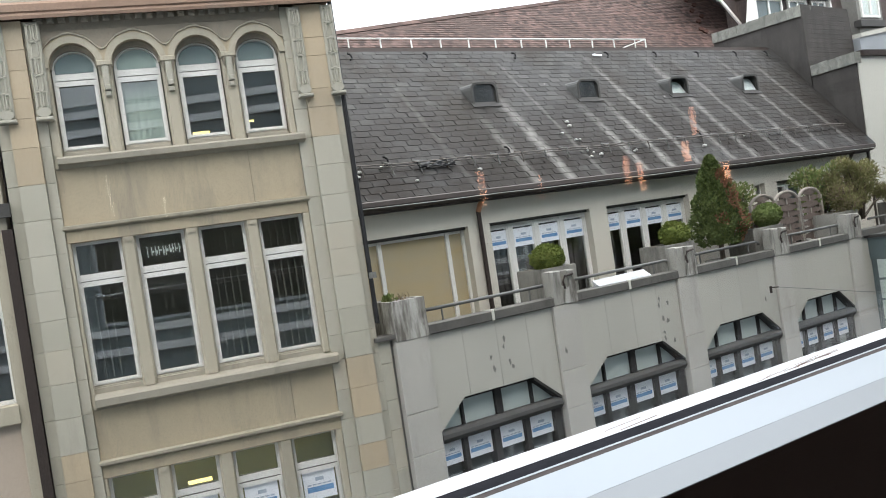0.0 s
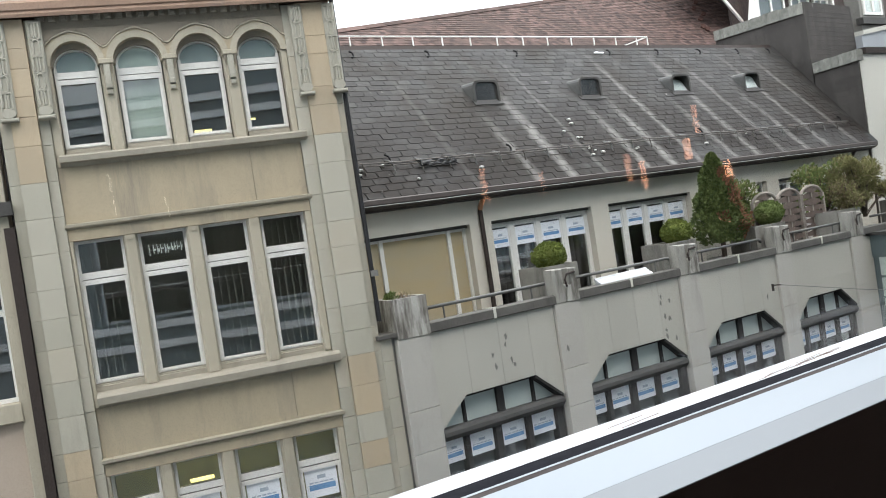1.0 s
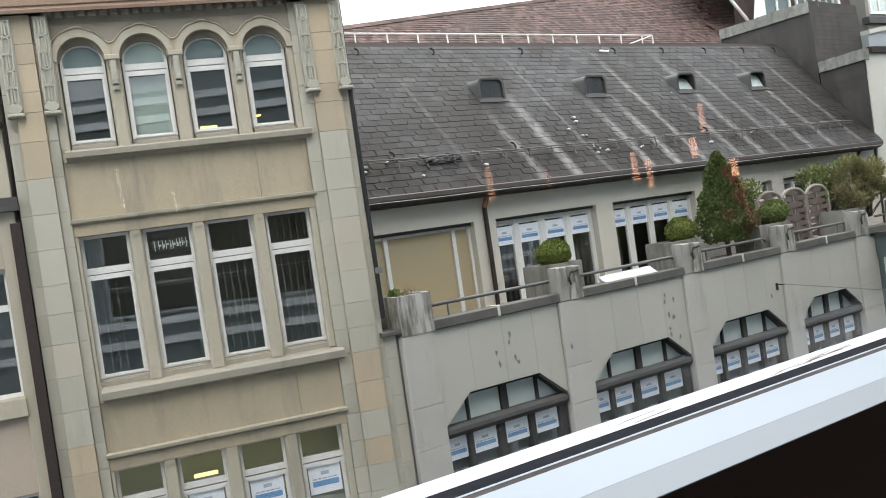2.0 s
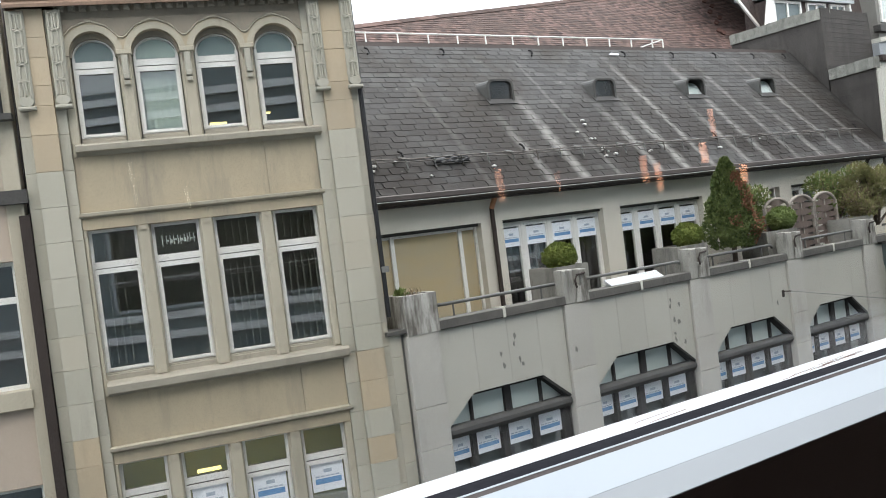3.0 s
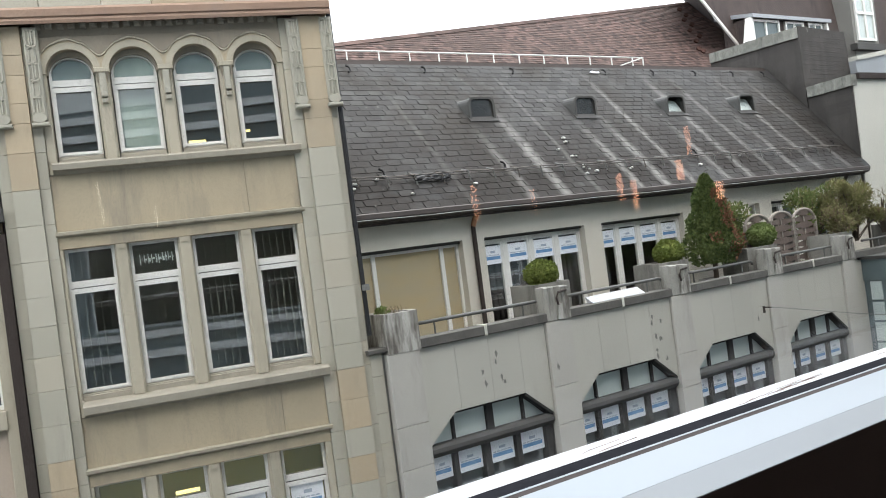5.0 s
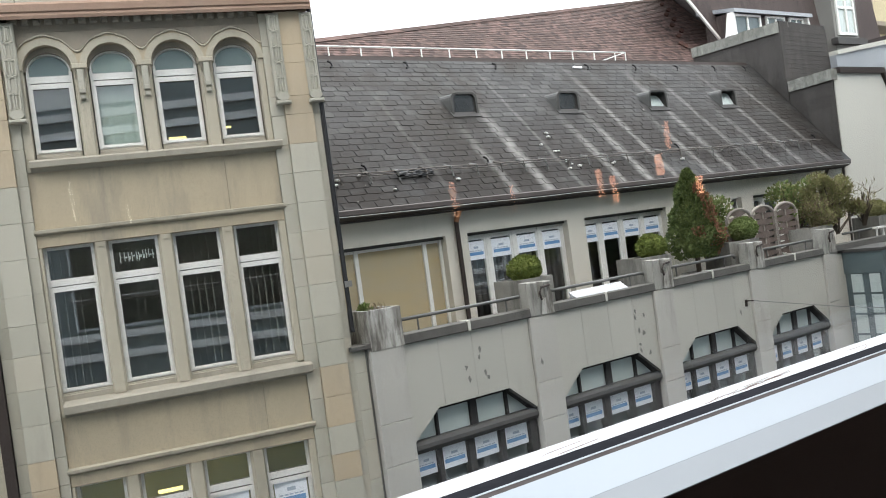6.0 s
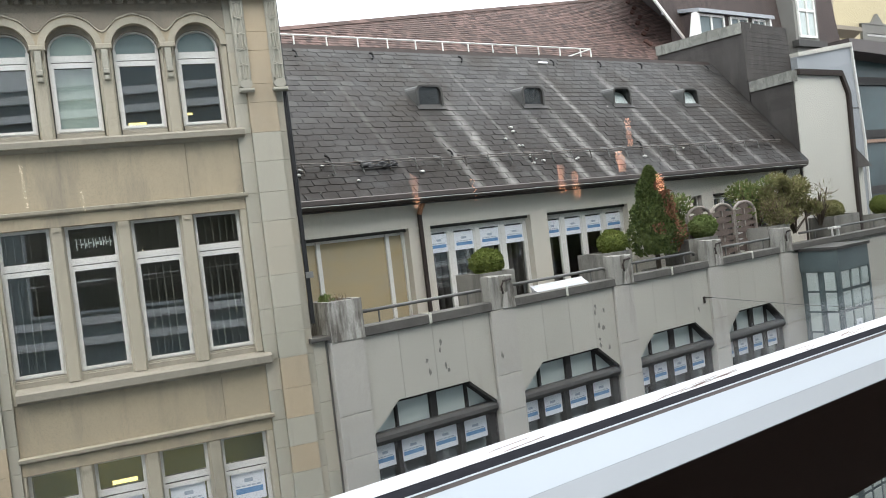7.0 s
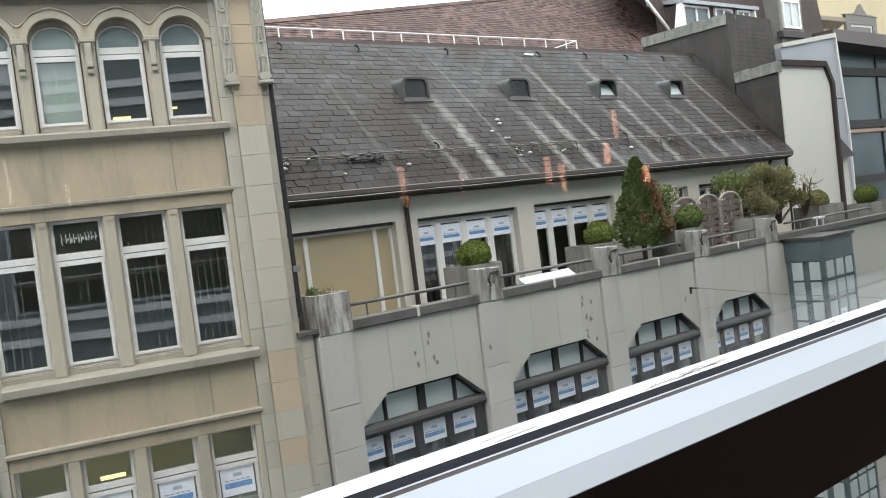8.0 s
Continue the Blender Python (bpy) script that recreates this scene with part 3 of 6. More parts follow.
for i in (2, 4, 6):
    u0, u1 = edges[i], edges[i + 1]
    m = mullion(u0, u1, 1.93, SPRING)
    um = (u0 + u1) / 2
    bm = block(bmesh.new(), u0 - 0.01, u1 + 0.01, 0.0, 0.2, SPRING - 0.02, SPRING + 0.06)
    part("capital", bm, SAND_TRIM, m, local=True)
    bm = block(bmesh.new(), um - 0.05, um + 0.05, 0.01, 0.1, 2.98, SPRING - 0.02)
    block(bm, um - 0.045, um + 0.045, -0.02, 0.08, 2.92, 3.00)
    block(bm, um - 0.04, um + 0.04, 0.0, 0.08, 2.83, 2.90)
    part("corbel", bm, ORNAMENT, m, local=True)
    for s in (-1, 1):
        bm = hexa(bmesh.new(), [(um + s * 0.06, 0.02, SPRING - 0.02), (um + s * 0.10, 0.02, SPRING - 0.02), (um + s * 0.10, 0.12, SPRING - 0.02), (um + s * 0.06, 0.12, SPRING - 0.02)],
                  [(um + s * 0.06, 0.06, SPRING - 0.17), (um + s * 0.075, 0.06, SPRING - 0.17), (um + s * 0.075, 0.10, SPRING - 0.17), (um + s * 0.06, 0.10, SPRING - 0.17)])
        part("bracket", bm, SAND_DARK, m, local=True)
stone("jamb", edges[0], edges[1], 0.06, 0.34, 1.93, SPRING, SAND_TRIM)
stone("jamb", edges[8], edges[9], 0.06, 0.34, 1.93, SPRING, SAND_TRIM)
# frieze with dentils in darker stone, red cornice, parapet blocks
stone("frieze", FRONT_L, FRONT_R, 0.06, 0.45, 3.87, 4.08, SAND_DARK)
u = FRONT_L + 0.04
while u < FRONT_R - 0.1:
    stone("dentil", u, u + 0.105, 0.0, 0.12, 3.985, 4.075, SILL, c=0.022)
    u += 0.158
bm = profile_x(bmesh.new(), [(0.45, 4.08), (0.02, 4.08), (-0.06, 4.05), (-0.19, 4.015), (-0.205, 4.06), (-0.19, 4.10), (-0.215, 4.12), (-0.22, 4.22), (-0.16, 4.27), (0.45, 4.27)], -5.14, 0.04)
part("cornice", bm, RED_STONE, house, "reddish sandstone cornice", local=True)
rng = random.Random(4)
u = -5.12
while u < 0.0:
    w = rng.uniform(0.7, 1.15)
    stone("parapet_stone", u, min(u + w, 0.02) - 0.006, 0.0, 0.4, 4.27, 5.2, SAND_BLOCK if rng.random() < 0.6 else SAND_WARM)
    u += w
# piers of stacked ashlar
for strips in (((-5.15, -4.99, 0.03), (-4.99, -4.62, -0.04), (-4.62, -4.47, 0.03)), ((-0.79, -0.57, 0.03), (-0.57, -0.11, -0.04), (-0.11, 0.01, 0.03))):
    pier = part("pier", box(bmesh.new(), strips[0][0] + 0.01, strips[2][1] - 0.01, 0.06, 0.45, GROUND, 4.03), MORTAR, house, "ashlar pier of pale stone blocks", local=True)
    z = 4.03
    row = 0
    while z > -7.0:
        h = 0.30 if (z > 2.6 and row % 2) else rng.uniform(0.40, 0.56)
        for u0, u1, v in strips:
            ochre = (z > 1.95 and v < 0) or (-3.6 < z < -1.75 and v < 0 and rng.random() < 0.7)
            stone("ashlar_block", u0 + 0.002, u1 - 0.002, v, 0.1, z - h + 0.004, z, SAND_WARM if ochre else SAND_BLOCK, pier, c=0.003)
        z -= h
        row += 1
    # carved pendants: chains of ring links on flat straps
    for c0, c1 in ((strips[0][0] + (0.10 if strips[0][0] > -1 else 0.05), strips[0][1] + (0.10 if strips[0][0] > -1 else 0.13)), (strips[2][0] + (0.03 if strips[0][0] < -1 else 0.0), strips[2][1] + (0.10 if strips[0][0] < -1 else 0.02))):
        cm = (c0 + c1) / 2
        bm = block(bmesh.new(), cm - 0.10, cm + 0.10, -0.085, 0.05, 2.62, 4.0, 0.02)
        strap = part("pendant", bm, ORNAMENT, pier, "carved stone pendant of linked rings", local=True)
        bm = bmesh.new()
        zz, k = 3.96, 0
        while zz > 2.80:
            hh = 0.25
            for off, w in (((-0.042, 0.026), (0.042, 0.026)) if k % 2 == 0 else ((0.0, 0.042),)):
                top, low = zz - w - 0.01, zz - hh + w
                loop = [(cm + off + w * math.cos(a * math.pi / 6), -0.095, (top if a < 6 else low) + w * math.sin(a * math.pi / 6)) for a in (0, 1, 2, 3, 4, 5, 6, 7, 8, 9, 10, 11, 12)]
                loop[6] = (cm + off - w, -0.095, top)
                loop.insert(7, (cm + off - w, -0.095, low))
                loop[-1] = (cm + off + w, -0.095, low)
                tube(bm, loop + [loop[0]], 0.017, 6)
            zz -= hh
            k += 1
        prism(bm, [(cm + 0.10 * math.cos(q * math.pi / 6), 2.64 + 0.07 * math.sin(q * math.pi / 6)) for q in range(12)], -0.14, -0.05)
        block(bm, cm - 0.12, cm + 0.12, -0.15, 0.0, 2.52, 2.575, 0.015)
        ob = bpy.data.objects.new("link_chain", mesh_from("link_chain", bm, ORNAMENT))
        scene.collection.objects.link(ob)
        ob.parent = pier
# body behind the front, roofless top and rear
bm = box(bmesh.new(), -5.1, 0.0, 3.2, 9.0, GROUND, 5.0)
box(bm, -5.1, -4.5, 0.45, 3.2, GROUND, 5.0)
box(bm, -0.05, 0.0, 0.45, 3.2, GROUND, 4.2)
box(bm, -4.5, -0.05, 0.45, 3.2, 4.05, 4.4)
part("body", bm, SAND_BLOCK, house, local=True)


# rooms behind the glass
def room(z0, z1, mat_back, depth, parent, u0=-4.5, u1=-0.05):
    bm = bmesh.new()
    box(bm, u0, u1, depth, depth + 0.05, z0, z1)
    box(bm, u0, u1, 0.45, depth, z0 - 0.1, z0)
    box(bm, u0, u1, 0.45, depth, z1, z1 + 0.1)
    return part("room", bm, mat_back, parent, "dim room behind the windows", local=True)


room(-1.95, 0.95, ROOM, 2.0, house)
room(1.65, 3.95, ROOM, 2.6, house)
room(-5.6, -2.66, ROOM_OLIVE, 2.2, house)
rng = random.Random(9)
for u0, u1 in LOWER:
    blind = part("vertical_blind", box(bmesh.new(), u0 + 0.02, u1 - 0.02, 0.40, 0.44, 0.60, 0.66), SLAT, house, "grey vertical slat blind, half open", local=True)
    u = u0 + 0.07
    while u < u1 - 0.05:
        if rng.random() > 0.12:
            bm = box(bmesh.new(), u, u + 0.014, 0.39, 0.47, -1.6, 0.60)
            part("blind_slat", bm, SLAT, blind, local=True)
        u += 0.112
u0, u1 = UPPER[1]
bm = bmesh.new()
for k in range(14):
    a = u0 + 0.02 + k * 0.047
    prism(bm, [(a, 2.0), (a + 0.047, 2.0), (a + 0.047, 3.55), (a, 3.55)], 0.36 + 0.05 * (k % 2), 0.40 + 0.05 * (k % 2))
part("curtain", bm, CURTAIN, house, "pale green hanging curtain", local=True)
for u0, u1 in UPPER:
    part("fanlight_blind", box(bmesh.new(), u0 + 0.03, u1 - 0.03, 0.33, 0.335, 3.14, 3.66), CURTAIN if u0 == UPPER[1][0] else FAN_BLIND, house, "pale blind behind the arched fanlight", local=True)
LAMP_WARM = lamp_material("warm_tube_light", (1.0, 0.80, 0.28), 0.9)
ROOM_FILL = lamp_material("added_room_light", (1.0, 0.93, 0.72), 5.5)
DIM_FILL = lamp_material("added_dim_light", (1.0, 0.96, 0.85), 1.2)
# Unseen lamps behind the lintels, added to brighten the rooms
for z, m in ((0.90, DIM_FILL), (3.90, DIM_FILL), (-2.72, ROOM_FILL)):
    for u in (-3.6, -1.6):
        part("added_room_lamp", box(bmesh.new(), u - 0.3, u + 0.3, 1.0, 1.12, z - 0.05, z), m, house, "unseen lamp added under the ceiling to brighten the room", local=True)
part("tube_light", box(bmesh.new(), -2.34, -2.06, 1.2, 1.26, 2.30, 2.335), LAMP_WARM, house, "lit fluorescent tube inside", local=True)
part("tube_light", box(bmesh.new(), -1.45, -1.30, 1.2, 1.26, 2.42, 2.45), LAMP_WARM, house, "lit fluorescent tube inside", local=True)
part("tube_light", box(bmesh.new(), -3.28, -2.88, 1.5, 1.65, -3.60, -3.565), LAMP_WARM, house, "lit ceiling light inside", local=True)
# lettering on the second light, too worn to read: thin pale bars
bm = bmesh.new()
x = -3.36
rng = random.Random(2)
while x < -2.86:
    w = rng.uniform(0.02, 0.05)
    box(bm, x, x + w, 0.255, 0.26, 0.38 + rng.uniform(-0.03, 0.02), 0.40 + rng.uniform(0.0, 0.03))
    box(bm, x, x + 0.012, 0.255, 0.26, 0.34 + rng.uniform(-0.03, 0.02), 0.46 + rng.uniform(0.0, 0.03))
    x += w + 0.015
part("window_lettering", bm, CURTAIN, house, "pale lettering on the pane", local=True)


def poster(x, y, z, w, h, turn=0.0, group="posters in the windows"):
    """A white sheet taped inside a pane, with a small heading and a blue bar; its foot centre at (x, y, z)."""
    t = thing("poster", (x, y, z), "white paper poster with a blue bar, taped inside a window", "poster", group, turn=turn)
    part("sheet", box(bmesh.new(), -w / 2, w / 2, 0, 0.004, 0, h), PAPER, t, local=True)
    part("blue_bar", box(bmesh.new(), -w * 0.40, w * 0.42, -0.003, -0.001, h * 0.24, h * 0.42), INK_BLUE, t, local=True)
    bm = box(bmesh.new(), -w * 0.12, w * 0.14, -0.003, -0.001, h * 0.60, h * 0.72)
    for k in range(5):
        box(bm, -w * 0.38 + k * w * 0.155, -w * 0.38 + k * w * 0.155 + w * 0.12, -0.003, -0.001, h * 0.46, h * 0.51)
    part("print_bars", bm, INK_GREY, t, local=True)
    return t


bend = pose(JX, JY, 0, 0, 0, BEND)
for i, drop in ((2, 0.0), (3, 0.0)):
    u0, u1 = LOWER[i]
    at = bend @ Vector(((u0 + u1) / 2, 0.2575, -4.0 + drop))
    poster(at.x, at.y, at.z, 0.53, 0.50, BEND)
at = bend @ Vector(((LOWER[1][0] + LOWER[1][1]) / 2, 0.2575, -4.0))
poster(at.x, at.y, at.z, 0.53, 0.50, BEND)

# ---- downpipes at both ends of the sandstone front, and the next building ----
pipe = thing("downpipe", tuple(bend @ Vector((-5.235, 0, GROUND))), "dark brown downpipe between two sandstone fronts", "downpipe", turn=BEND)
part("pipe", box(bmesh.new(), -0.065, 0.075, -0.06, 0.08, 0, 10.6), BROWN_PIPE, pipe, local=True)
part("ledge_box", box(bmesh.new(), -0.35, 0.09, -0.10, 0.10, 10.78, 10.98), GREY_FRAME, pipe, local=True)
pipe = thing("downpipe", tuple(bend @ Vector((0.055, 0.02, GROUND))), "thin dark downpipe beside the slate roof", "downpipe", turn=BEND)
part("pipe", tube(bmesh.new(), [(0, 0, 8.3), (0, 0, 14.0)], 0.04), BLACK, pipe, local=True)
part("clamp", box(bmesh.new(), -0.03, 0.09, -0.06, 0.06, 9.05, 9.15), GALV, pipe, local=True)

nb = thing("neighbour_building", tuple(bend @ Vector((-5.25, 0.05, GROUND))), "pinkish sandstone building front with sills and tall windows", "building", turn=BEND)


def nbox(name, u0, u1, v0, v1, z0, z1, material, parent=None, label=""):
    return part(name, block(bmesh.new(), u0 + 5.25, u1 + 5.25, v0 - 0.05, v1 - 0.05, z0 - GROUND, z1 - GROUND, 0.01), material, parent or nb, label, local=True)


nbox("pilaster", -5.47, -5.23, 0.04, 0.4, GROUND, 4.3, SAND_TRIM)
for z0, z1 in ((0.35, 1.95), (-3.0, -1.83), (3.6, 4.3), (GROUND, -5.4)):
    nbox("wall", -9.0, -5.47, 0.12, 0.4, z0, z1, PINK_STONE)
for z0, z1 in ((-1.83, -1.55), (1.95, 2.2), (-5.4, -5.15)):
    nbox("window_sill", -9.0, -5.44, 0.0, 0.4, z0, z1, SAND_TRIM)
for z0, z1 in ((-1.55, 0.35), (2.2, 3.6), (-5.15, -3.0)):
    nbox("mullion", -6.55, -6.35, 0.1, 0.4, z0, z1, SAND_TRIM)
    for u0, u1 in ((-6.35, -5.47), (-9.0, -6.55)):
        bm = bars_frame(bmesh.new(), u0 + 5.25, u1 + 5.25, 0.2, 0.27, z0 - GROUND, z1 - GROUND, 0.06)
        box(bm, u0 + 5.31, u1 + 5.19, 0.19, 0.27, z1 - GROUND - 0.62, z1 - GROUND - 0.52)
        win = part("window", bm, WHITE_FRAME, nb, local=True)
        p = part("pane", box(bmesh.new(), u0 + 5.3, u1 + 5.2, 0.235, 0.24, z0 - GROUND + 0.05, z1 - GROUND - 0.05), GLASS, win, local=True)
        p.visible_shadow = False
bm = box(bmesh.new(), -3.7, -0.02, 0.8, 6.0, 0, 14.0)
part("body", bm, DRAPE_AND_DARK, nb, local=True)
# wrought bracket high on the neighbour's corner
iron = thing("iron_bracket", tuple(bend @ Vector((-5.33, -0.02, 2.5))), "black wrought iron bracket on the wall corner", "bracket", turn=BEND)
bm = bmesh.new()
for k in range(5):
    tube(bm, [(-0.12 + 0.10 * math.cos(a / 5), -0.05, 0.15 + k * 0.3 + 0.14 * math.sin(a / 5)) for a in range(0, 32, 2)], 0.018, 6)
tube(bm, [(-0.02, -0.03, 0), (-0.02, -0.03, 1.6)], 0.03, 6)
part("scrolls", bm, BLACK, iron, local=True)
part("foot", box(bmesh.new(), -0.35, 0.12, -0.14, 0.1, -0.09, 0.0), GREY_FRAME, iron, local=True)

# ---- the grey building with its planted terrace ----
grey = thing("grey_building", (7.0, DG, GROUND), "grey rendered building with arched shop windows and a slate roof", "building")
ARCH = [(7.93, 10.75), (11.46, 14.32), (14.99, 17.74), (18.34, 20.92)]
PIERS = [(7.25, 7.90), (10.78, 11.43), (14.35, 14.97), (17.76, 18.34), (20.95, 21.50)]
ZC, ZT, ZB, ZR, ZS = -1.68, -2.89, -3.38, -3.60, -5.05   # coping foot, arch top, arch foot, rail foot, sill
# render panels above the arches; each one is cut by the arch's slopes
for k, (a, b) in enumerate(ARCH):
    cuts = [(a, ZB), (a + 0.58, ZT), (b - 0.62, ZT), (b, ZB)]

    def under(x):
        for (p0, q0), (p1, q1) in zip(cuts, cuts[1:]):
            if p0 <= x <= p1:
                return q0 + (q1 - q0) * (x - p0) / (p1 - p0)
        return ZB
    left, right = PIERS[k][1], PIERS[k + 1][0]
    seams = [left + 0.012] + [left + (right - left) * s for s in (0.26, 0.52, 0.77)] + [right - 0.012]
    for s0, s1 in zip(seams, seams[1:]):
        xs = [s0 + 0.003] + [p for p, _ in cuts if s0 + 0.01 < p < s1 - 0.01] + [s1 - 0.003]
        pts = [(s0 + 0.003, ZC), (s1 - 0.003, ZC)] + [(x, under(x)) for x in reversed(xs)]
        part("render_panel", prism(bmesh.new(), pts, DG, DG + 0.30), CONCRETE, grey)
    part("joint", box(bmesh.new(), left, right, DG + 0.006, DG + 0.2, ZC - 1.1, ZC), JOINT_GREY, grey)
for k, (a, b) in enumerate(PIERS):
    pier = part("pier", box(bmesh.new(), a + 0.01, b - 0.01, DG + 0.0, DG + 0.4, GROUND, ZC), JOINT_GREY, grey, "grey concrete pier")
    z = ZC
    for h in (1.25, 0.72, 0.95, 0.95, 1.1, 1.1, 1.9):
        part("pier_slab", block(bmesh.new(), a, b, DG - 0.06, DG + 0.1, max(z - h, GROUND) + 0.006, z, 0.008), PIER_GREY, pier)
        z -= h
strip = part("side_strip", box(bmesh.new(), 6.97, 7.20, DG + 0.06, DG + 0.4, GROUND, -1.62), MORTAR, grey, "narrow ashlar strip beside the downpipe")
z = -1.62
for h in (0.38, 0.62, 0.5, 0.66, 0.45, 0.7, 0.6, 0.7, 0.6, 0.7, 0.65):
    part("ashlar_block", block(bmesh.new(), 6.96, 7.19, DG + 0.03, DG + 0.1, max(z - h, GROUND) + 0.005, z, 0.006), SAND_BLOCK, strip)
    z -= h
part("joint", box(bmesh.new(), 7.20, 7.26, DG + 0.07, DG + 0.4, GROUND, -1.62), JOINT_GREY, grey)
part("strip_ledge", block(bmesh.new(), 6.9, 7.3, DG - 0.05, DG + 0.35, -1.62, -1.545, 0.01), COPING, grey)
bm = box(bmesh.new(), 21.50, 60, DG + 0.02, DG + 0.4, GROUND, -1.75)
part("wall", bm, CONCRETE, grey, "grey rendered wall further along the street")
for k, (a, b) in enumerate(ARCH):
    bm = box(bmesh.new(), a, b, DG + 0.02, DG + 0.4, GROUND, ZS)
    part("base_panel", bm, CONCRETE, grey)
    # dark metal shop window with an arched head
    w0 = b - a
    y0, y1 = DG + 0.16, DG + 0.28
    top = [(a, ZB), (a + 0.58, ZT), (b - 0.62, ZT), (b, ZB)]
    bm = bmesh.new()
    for (p0, q0), (p1, q1) in zip(top, top[1:]):
        hexa(bm, [(p0, y0, q0 - 0.07), (p1, y0, q1 - 0.07), (p1, y0, q1), (p0, y0, q0)], [(p0, y1, q0 - 0.07), (p1, y1, q1 - 0.07), (p1, y1, q1), (p0, y1, q0)])
    mid = a + 0.50 * w0
    for x, w, zt in ((a + 0.57, 0.045, ZT), (mid - 0.07, 0.15, ZT), (b - 0.64, 0.045, ZT)):
        box(bm, x, x + w, y0 - 0.02, y1, ZB - 0.05, zt - 0.03)
    win = part("shop_window", bm, DARK_FRAME, grey, "dark metal shop window with an angled arched head")
    part("arch_soffit", hexa(bmesh.new(), [(b - 0.62, DG + 0.004, ZT), (b, DG + 0.004, ZB), (b, DG + 0.30, ZB), (b - 0.62, DG + 0.30, ZT)],
                             [(b - 0.64, DG + 0.004, ZT - 0.05), (b - 0.03, DG + 0.004, ZB - 0.04), (b - 0.03, DG + 0.30, ZB - 0.04), (b - 0.64, DG + 0.30, ZT - 0.05)]), DARK_FRAME, win)
    bm = profile_x(bmesh.new(), [(DG + 0.3, ZB - 0.02), (DG + 0.05, ZB - 0.02), (DG - 0.01, ZB - 0.07), (DG - 0.02, ZB - 0.14), (DG + 0.04, ZR), (DG + 0.3, ZR)], a + 0.01, b - 0.01)
    part("transom_rail", bm, GREY_FRAME, win, "rounded dark grey transom rail")
    for x0, x1 in ((a + 0.62, mid - 0.07), (mid + 0.08, b - 0.64)):
        part("pane", box(bmesh.new(), x0, x1, y0 + 0.05, y0 + 0.06, ZB - 0.03, ZT - 0.05), FROSTED_AND_SKY, win, "pale frosted pane")
    part("pane", prism(bmesh.new(), [(a + 0.05, ZB - 0.03), (a + 0.57, ZB - 0.03), (a + 0.57, ZT - 0.06)], y0 + 0.05, y0 + 0.06), FROSTED_AND_SKY, win)
    part("pane", prism(bmesh.new(), [(b - 0.595, ZB - 0.03), (b - 0.08, ZB - 0.03), (b - 0.595, ZT - 0.06)], y0 + 0.05, y0 + 0.06), FROSTED_AND_SKY, win)
    posts = [a, a + 0.035, a + 0.50 * w0 / 2.8, a + 0.59 * w0 / 2.8, a + 1.17 * w0 / 2.8, a + 1.31 * w0 / 2.8, a + 1.91 * w0 / 2.8, a + 2.02 * w0 / 2.8, a + 2.64 * w0 / 2.8, b]
    for i in range(0, 10, 2):
        part("post", box(bmesh.new(), posts[i], posts[i + 1], y0 - 0.05, y1, ZS, ZR), DARK_FRAME, win)
    # Dark sheet behind the panes paints the unlit shop interior
    part("backing", box(bmesh.new(), a, b, DG + 0.8, DG + 0.85, ZS, ZT), DRAPE_AND_DARK, win)
    for i in range(1, 9, 2):
        x0, x1 = posts[i], posts[i + 1]
        p = part("pane", box(bmesh.new(), x0, x1, y0 + 0.04, y0 + 0.046, ZS, ZR), GLASS, win)
        p.visible_shadow = False
        poster((x0 + x1) / 2, y0 + 0.025, ZR - 0.045 - 0.39, (x1 - x0) * 0.93, 0.39)
# coping, parapet
for k in range(5):
    a = PIERS[k][1]
    b = PIERS[k + 1][0] if k < 4 else 40.0
    mid = (a + b) / 2
    for x0, x1 in ((a - 0.02, mid - 0.025), (mid + 0.025, b + 0.04)):
        bm = profile_x(bmesh.new(), [(DG + 0.36, ZC), (DG - 0.05, ZC), (DG - 0.07, ZC + 0.02), (DG - 0.065, ZC + 0.165), (DG - 0.03, ZC + 0.185), (DG + 0.36, ZC + 0.165)], x0, x1)
        part("coping", bm, COPING, grey, "weathered dark concrete coping")
    part("joint_cover", box(bmesh.new(), mid - 0.03, mid + 0.03, DG - 0.075, DG + 0.2, ZC + 0.005, ZC + 0.195), WHITE_WALL, grey)
    part("parapet", box(bmesh.new(), a - 0.3, b + 0.3, DG + 0.08, DG + 0.3, -2.4, ZC), CONCRETE, grey)
part("terrace_floor", box(bmesh.new(), 7.0, 60, DG + 0.3, DG + SET + 0.1, -2.4, -2.15), FELT, grey)
part("floor_slab", box(bmesh.new(), 7.0, 60, DG + 0.3, DG + 10, -2.6, -2.4), DRAPE_AND_DARK, grey)
# terrace wall with its deep window openings
YW = DG + SET
OPEN = [(7.55, 10.72), (11.30, 14.27), (14.83, 17.78), (21.55, 24.6)]
HEAD = 0.085
edges = [7.0] + [e for o in OPEN for e in o] + [26.35]
for i in range(0, 10, 2):
    if edges[i + 1] - edges[i] < 2:
        part("wall", box(bmesh.new(), edges[i], edges[i + 1], YW, YW + 0.32, -2.2, HEAD), RENDER_TERRACE, grey)
part("wall", box(bmesh.new(), 17.78, 20.55, YW, YW + 0.32, -2.2, HEAD), RENDER_TERRACE, grey)
part("wall", box(bmesh.new(), 20.55, 21.0, YW, YW + 0.32, -2.2, -0.75), RENDER_TERRACE, grey)
part("wall", box(bmesh.new(), 21.0, 21.55, YW, YW + 0.32, -2.2, HEAD), RENDER_TERRACE, grey)
part("wall", box(bmesh.new(), 7.0, 26.35, YW, YW + 0.32, HEAD, 0.78), RENDER_TERRACE, grey, "beige rendered wall under the eaves")
